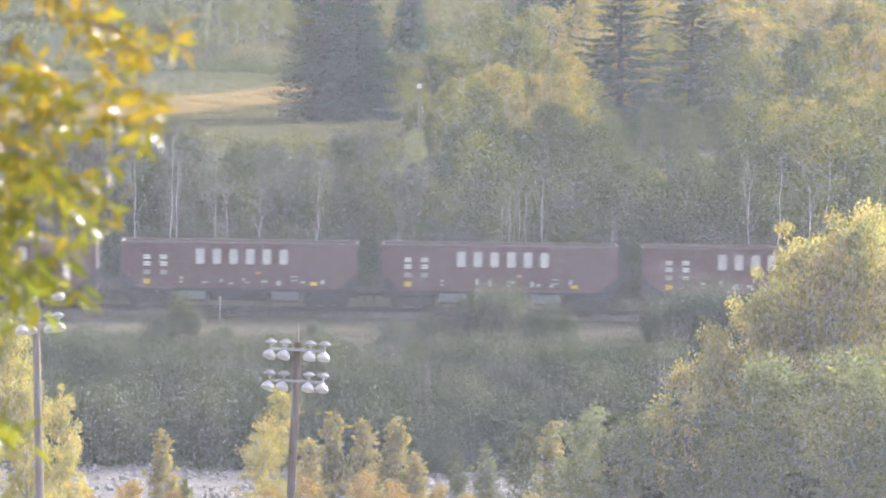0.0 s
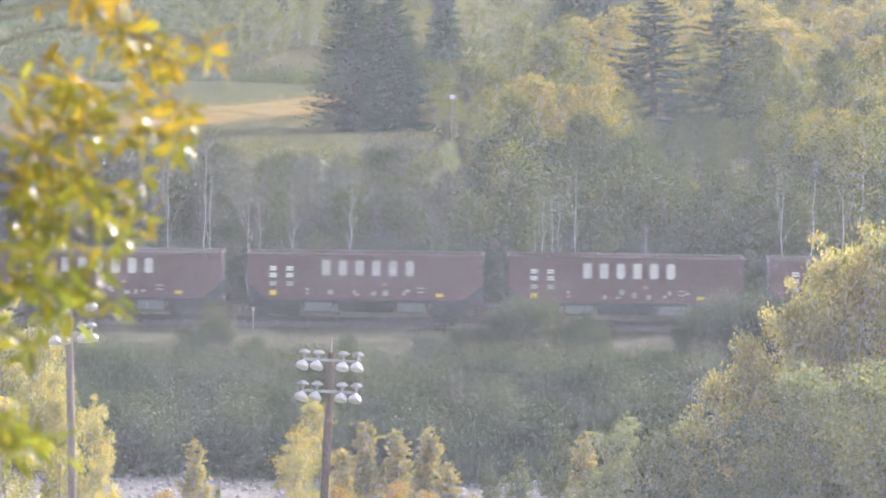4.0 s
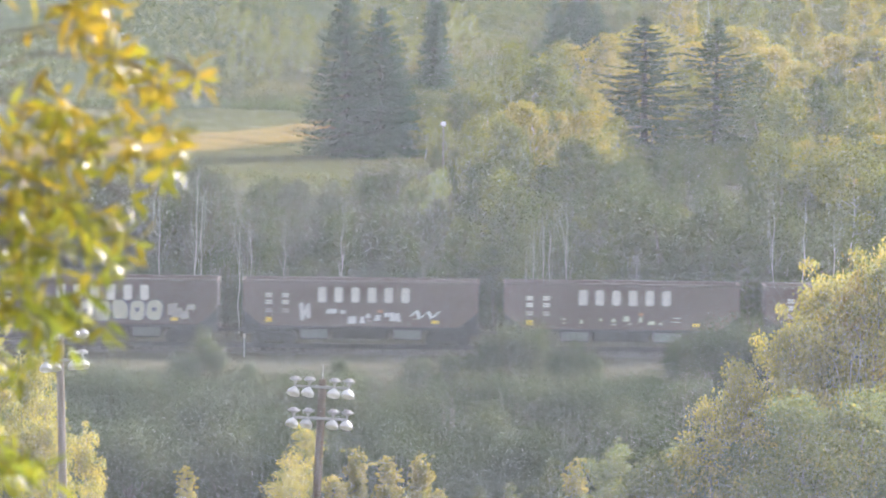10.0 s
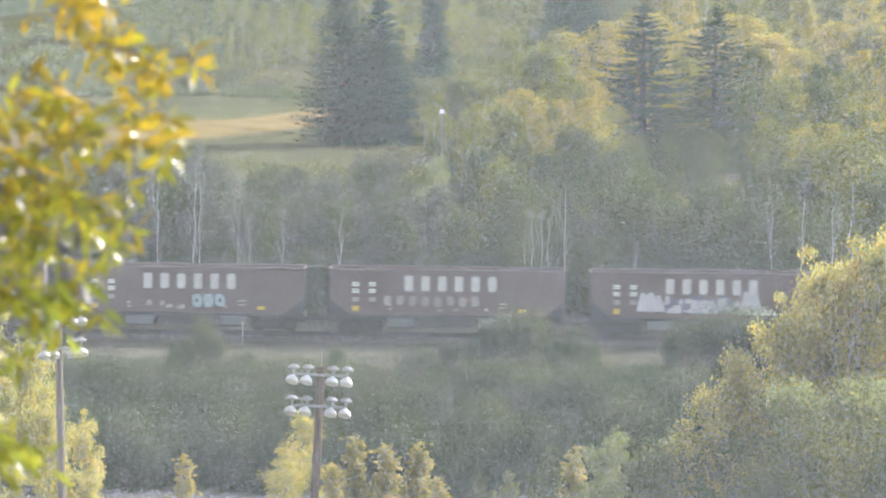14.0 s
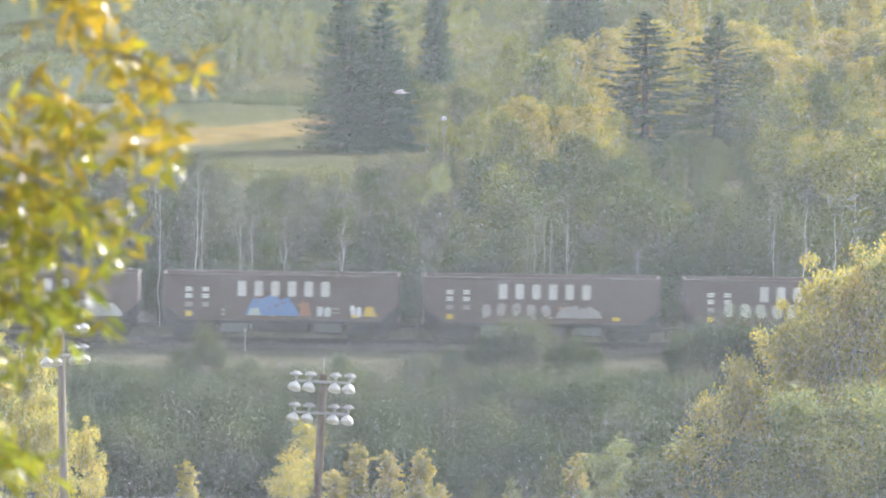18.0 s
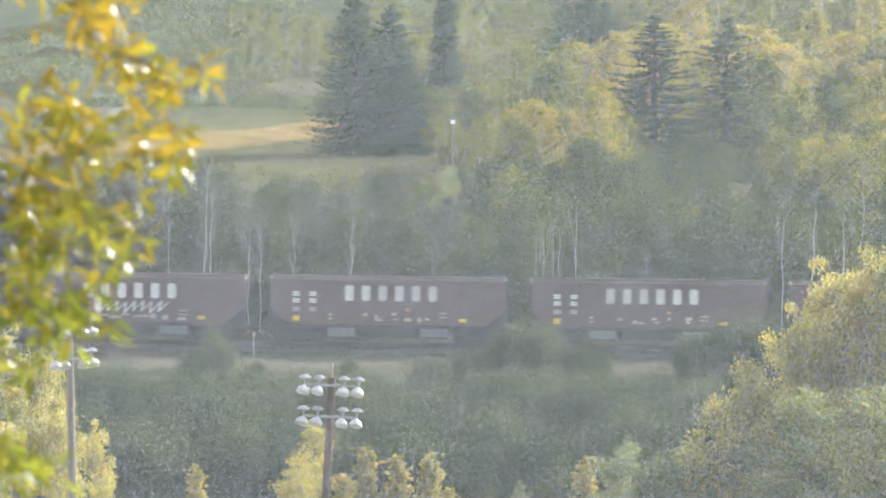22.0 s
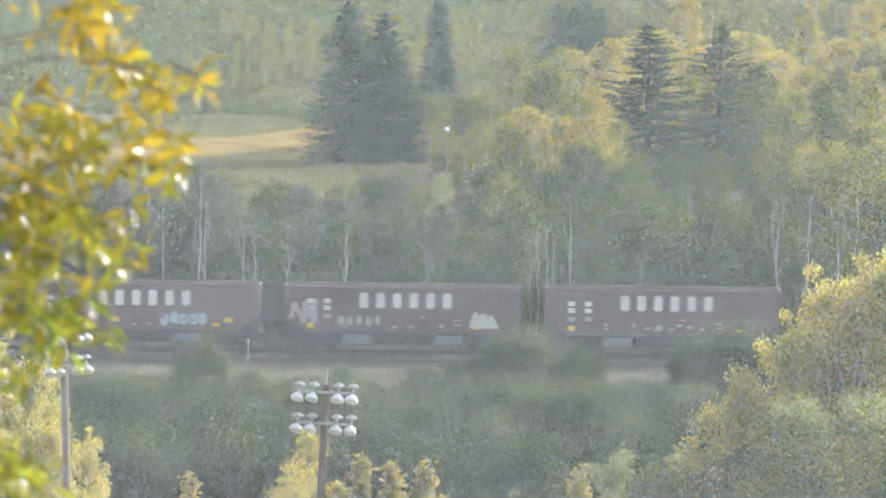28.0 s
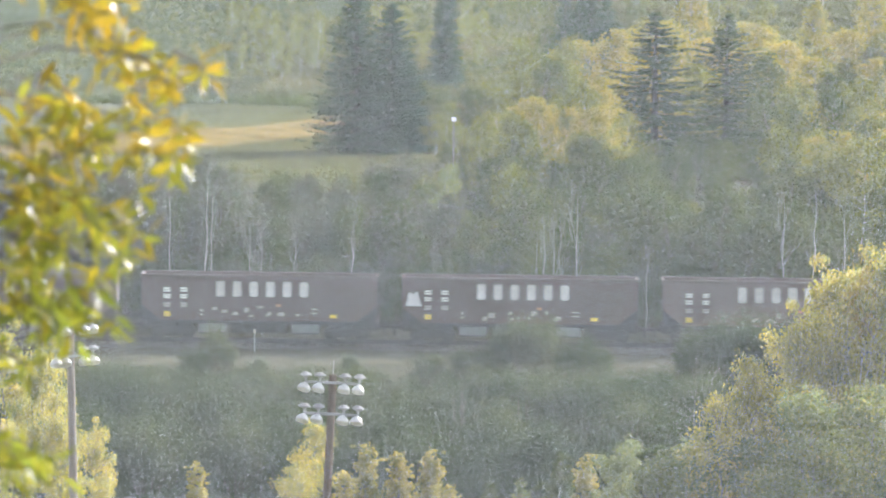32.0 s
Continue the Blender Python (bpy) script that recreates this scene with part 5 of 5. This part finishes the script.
def leaf_mesh(length, width, fold, curl):
    """A pointed blade with a folded midrib and a short stalk."""
    bm = bmesh.new()
    mid, lft, rgt = [], [], []
    for i in range(7):
        k = i / 6
        w = width * 0.5 * math.sin(math.pi * k ** 0.8) ** 0.9 if 0 < i < 6 else 0.0
        z = -curl * length * k * k
        mid.append(bm.verts.new((length * (0.15 + k), 0, z)))
        if w:
            lft.append(bm.verts.new((length * (0.15 + k), w, z + fold * w)))
            rgt.append(bm.verts.new((length * (0.15 + k), -w, z + fold * w)))
    for s, sgn in ((lft, 1), (rgt, -1)):
        faces = [(mid[0], mid[1], s[0])] + [(mid[i], mid[i + 1], s[i], s[i - 1]) for i in range(1, 5)] + [(mid[5], mid[6], s[4])]
        for q in faces:
            bm.faces.new(q if sgn > 0 else q[::-1])
    st = [bm.verts.new((0, 0.0012, 0)), bm.verts.new((0, -0.0012, 0))]
    bm.faces.new((st[0], st[1], mid[0]))
    me = bpy.data.meshes.new("leaf")
    bm.to_mesh(me)
    bm.free()
    me.materials.append(NEAR_LEAF)
    for p in me.polygons:
        p.use_smooth = True
    return me


near = thing("box_elder_sapling", "sapling with drooping yellow and green autumn leaves beside the camera", "tree")
BASE = Vector((-1.75, 7.9, ground(-1.75, 7.9)))
near.matrix_basis = Matrix.Translation(BASE)
stem = Tubes()
stem.add([(0, 0, -0.2), (0.05, 0, 1.0), (0.02, 0, 2.0), (0.1, -0.05, 3.2)], [0.05, 0.042, 0.03, 0.012], 8)
part_mesh("trunk", stem.mesh("trunk", BARK), near)
LEAVES = [leaf_mesh(0.066, 0.020, 0.35, 0.25), leaf_mesh(0.056, 0.019, 0.2, 0.1), leaf_mesh(0.074, 0.019, 0.5, 0.4)]
rng = random.Random(21)


def place(px, py, depth):
    """A point at a sideways angle and a downward angle (in milliradians) from the eye, depth metres ahead."""
    return Vector((depth * px / 1000.0, depth, EYE - depth * (70.0 + py) / 1000.0)) - BASE


def twig(points, depth, count, size):
    pts = [place(px, py, depth + dd) for px, py, dd in points]
    tub = Tubes()
    n = len(pts)
    tub.add(pts, [0.0021 - 0.0015 * i / (n - 1) for i in range(n)], 6)
    ob = part_mesh("twig", tub.mesh("twig", BARK), near)
    for i in range(count):
        k = (0.3 + 0.7 * (i + rng.random()) / count) * (n - 1)
        j = min(int(k), n - 2)
        at = pts[j].lerp(pts[j + 1], k - j) + Vector((rng.gauss(0, 0.022), rng.gauss(0, 0.03), rng.gauss(0, 0.02)))
        out = Euler((rng.uniform(-1.6, 1.6), rng.uniform(-1.3, 1.3), rng.uniform(0, 6.28)))
        lf = part_mesh("leaf", LEAVES[rng.randrange(3)], near)
        s = size * rng.uniform(0.6, 1.0)
        lf.matrix_basis = Matrix.LocRotScale(at, out, (s, s, s))


twig([(-115, -36, 0.1), (-84, -45, 0.05), (-68, -44, 0), (-61, -41, -0.05), (-55.5, -42, -0.05)], 7.7, 11, 0.85)
twig([(-112, -58, 0.1), (-90, -57, 0.05), (-78, -58, 0), (-73, -52, 0)], 7.8, 8, 0.85)
twig([(-110, -44, 0.1), (-88, -48, 0.05), (-78, -50, 0), (-70, -46, 0), (-66, -34, 0)], 7.75, 12, 0.85)
twig([(-112, -46, 0.1), (-86, -50, 0.05), (-72, -52, 0), (-66, -50, 0)], 7.9, 4, 0.85)
twig([(-115, -12, 0.1), (-86, -22, 0.05), (-70, -28, 0), (-62, -32, -0.05), (-58, -34, -0.05)], 7.65, 14, 0.85)
twig([(-112, -20, 0), (-80, -24, 0.05), (-66, -25, 0), (-60, -22, -0.05)], 7.7, 11, 0.85)
twig([(-112, -34, 0), (-92, -36, 0.1), (-83, -34, 0), (-77, -30, 0)], 7.9, 11, 0.85)
twig([(-112, -22, 0), (-94, -26, 0), (-83, -24, 0), (-75, -22, 0)], 7.6, 13, 0.85)
twig([(-112, -10, 0), (-92, -16, 0), (-80, -15, 0), (-71, -13, 0), (-68, -10, 0)], 7.8, 14, 0.85)
twig([(-112, -2, 0), (-94, -8, 0), (-84, -7, 0), (-75, -6, 0), (-70, -4, 0)], 7.7, 15, 0.85)
twig([(-112, 4, 0), (-94, -1, 0), (-84, 0, 0), (-76, 3, 0), (-74, 6, 0)], 7.6, 13, 0.85)
twig([(-112, 8, 0), (-98, 6, 0), (-88, 8, 0), (-80, 10, 0)], 7.75, 10, 0.85)
twig([(-112, 4, 0), (-96, 12, 0), (-90, 16, 0), (-87, 20, 0)], 7.8, 12, 0.85)
twig([(-114, 30, 0), (-98, 32, 0), (-90, 35, 0), (-86, 38, 0)], 7.7, 9, 0.85)


def spray_of_leaves(px, py, wide, high, nodes):
    """Leaf nodes scattered round one place, each with drooping leaves fanned out from a short stalk."""
    for q in range(nodes):
        at = place(px + rng.uniform(-1, 1) * wide, py + rng.uniform(-1, 1) * high, rng.uniform(7.6, 7.9))
        first = rng.uniform(0, 6.28)
        stalk = Tubes()
        stalk.add([at + Vector((-0.05, 0.0, 0.03)), at + Vector((-0.02, 0.0, 0.016)), at], [0.0014, 0.0011, 0.0007], 5)
        part_mesh("leaf_stalk", stalk.mesh("leaf_stalk", BARK), near)
        for i in range(rng.randint(4, 6)):
            turn = first + i * 1.15 + rng.uniform(-0.3, 0.3)
            if math.sin(turn) < -0.5 and rng.random() < 0.6:
                turn = -turn
            lf = part_mesh("leaf", LEAVES[rng.randrange(3)], near)
            s = rng.uniform(0.46, 0.74)
            lf.matrix_basis = Matrix.LocRotScale(at + Vector((rng.gauss(0, 0.006), rng.gauss(0, 0.02), rng.gauss(0, 0.006))), Euler((1.57 + rng.uniform(-1.5, 1.5), turn, rng.uniform(-0.6, 0.6))), (s, s, s))


for px, py, wide, high, nodes in (
        (-72.1, -44.9, 2.9, 2.9, 6), (-69.6, -36.2, 1.3, 1.3, 2), (-61.0, -39.0, 2.0, 2.2, 5), (-54.4, -41.0, 1.6, 1.1, 2), (-74.5, -53.5, 4.0, 3.2, 8), (-76.0, -61.0, 5.0, 3.5, 8), (-60.5, -28.3, 2.5, 2.0, 5), (-59.6, -23.0, 1.8, 1.6, 3), (-66.5, -28.3, 1.6, 1.1, 2), (-81.9, -33.4, 4.7, 2.5, 8), (-80.2, -27.2, 5.8, 2.0, 8), (-86.4, -21.1, 3.9, 3.1, 7), (-78.6, -16.6, 4.7, 2.5, 6)):
    spray_of_leaves(px, py, wide, high, nodes)
for px, py, wide, high, nodes in (
        (-68.0, -16.6, 2.7, 1.3, 2), (-84.7, -11.0, 5.0, 2.5, 9), (-73.5, -11.0, 4.0, 2.0, 4), (-66.8, -8.5, 1.3, 0.9, 2), (-84.7, -4.9, 5.0, 2.5, 8), (-72.4, -2.1, 2.7, 1.8, 4), (-84.7, 3.5, 5.0, 2.2, 8), (-81.9, 9.0, 4.5, 2.0, 6), (-72.1, 8.5, 1.6, 1.1, 2), (-88.4, 17.4, 1.1, 1.8, 2), (-86.6, 35.3, 2.0, 1.3, 2), (-90.0, 38.0, 3.0, 2.0, 4), (-91.0, 33.0, 2.0, 2.0, 3), (-88.0, -14.0, 3.0, 3.0, 4), (-89.0, 0.0, 3.0, 4.0, 5)):
    spray_of_leaves(px, py, wide, high, nodes)


# ---- the bird that crosses ----
gull = thing("gull", "white gull flapping across the valley", "bird")
body = bmesh.new()
lathe(body, [(0.006, -0.24), (0.03, -0.16), (0.055, -0.06), (0.06, 0.02), (0.05, 0.10), (0.032, 0.15), (0.036, 0.185), (0.028, 0.215), (0.008, 0.235)], 12, pose(0, 0, 0, 0, -90, 0))
part("body", body, FEATHER, gull, smooth=True)
part("beak", lathe(bmesh.new(), [(0.012, 0), (0.002, 0.05)], 6, pose(-0.23, 0, 0, 0, -90, 0)), BEAK, gull)
part("tail", prism(bmesh.new(), [(0.17, -0.008), (0.34, -0.005), (0.34, 0.005), (0.17, 0.012)], -0.06, 0.06), FEATHER, gull)
WINGS = []
for s in (-1, 1):
    bm = bmesh.new()
    rows = []
    for span, lead, chord in ((0.03, -0.09, 0.17), (0.2, -0.13, 0.17), (0.36, -0.09, 0.14), (0.5, 0.0, 0.05)):
        rows.append([bm.verts.new((lead + chord * c, s * span, zz)) for c, zz in ((0, 0.004), (0.3, 0.014), (1.0, 0.0), (0.3, -0.006))])
    for a, b2 in zip(rows, rows[1:]):
        for i in range(4):
            j = (i + 1) % 4
            bm.faces.new((a[i], a[j], b2[j], b2[i]))
    bm.faces.new(rows[0])
    bm.faces.new(rows[-1][::-1])
    bmesh.ops.recalc_face_normals(bm, faces=bm.faces[:])
    WINGS.append((s, part("wing", bm, FEATHER, gull, "white wing", smooth=True)))


def motions():
    """The train rolls to the right, the gull flies to the left, the sapling leans a little in the air."""
    for i, car in enumerate(cars):
        x = CAR_ZERO - (i - CAR_COUNT_AHEAD) * PITCH
        walk(car, [(s, pose(x + d, TRACK_Y, RAIL_TOP)) for s, d in TRAVEL])
    flight = [(0, 135.0, 25.5), (15.0, 21.56, 22.35), (15.9, 14.18, 22.65), (16.1, 12.67, 22.99), (16.4, 10.49, 23.16), (16.7, 8.08, 23.34), (17.0, 5.67, 23.36), (17.3, 3.28, 23.35), (17.6, 0.69, 23.38), (17.9, -1.88, 23.45), (18.2, -4.53, 23.42), (18.5, -7.31, 23.47), (18.8, -10.3, 23.59), (20.0, -21.34, 23.59), (32.0, -128.0, 26.5)]
    walk(gull, [(s, pose(x, 200.0, z, 0, 0, 0)) for s, x, z in flight])
    for s, wing in WINGS:
        rows = [(0, pose(0, 0, 0))]
        for k in range(0, 56):
            when = 15.2 + k * 0.1
            up = (52, 8, -34)[k % 3]
            rows.append((when, pose(0, 0, 0.03, s * up, 0, 0)))
        rows.append((32.0, pose(0, 0, 0)))
        walk(wing, rows)
    walk(near, [(s, Matrix.Translation(BASE) @ pose(0, 0, 0, 0, lean, 0)) for s, lean in ((0, 0.0), (3.5, 0.02), (9, -0.05), (13, -0.1), (18, -0.15), (19.2, -0.12), (25, -0.17), (28, -0.16), (32, -0.19))])


motions()
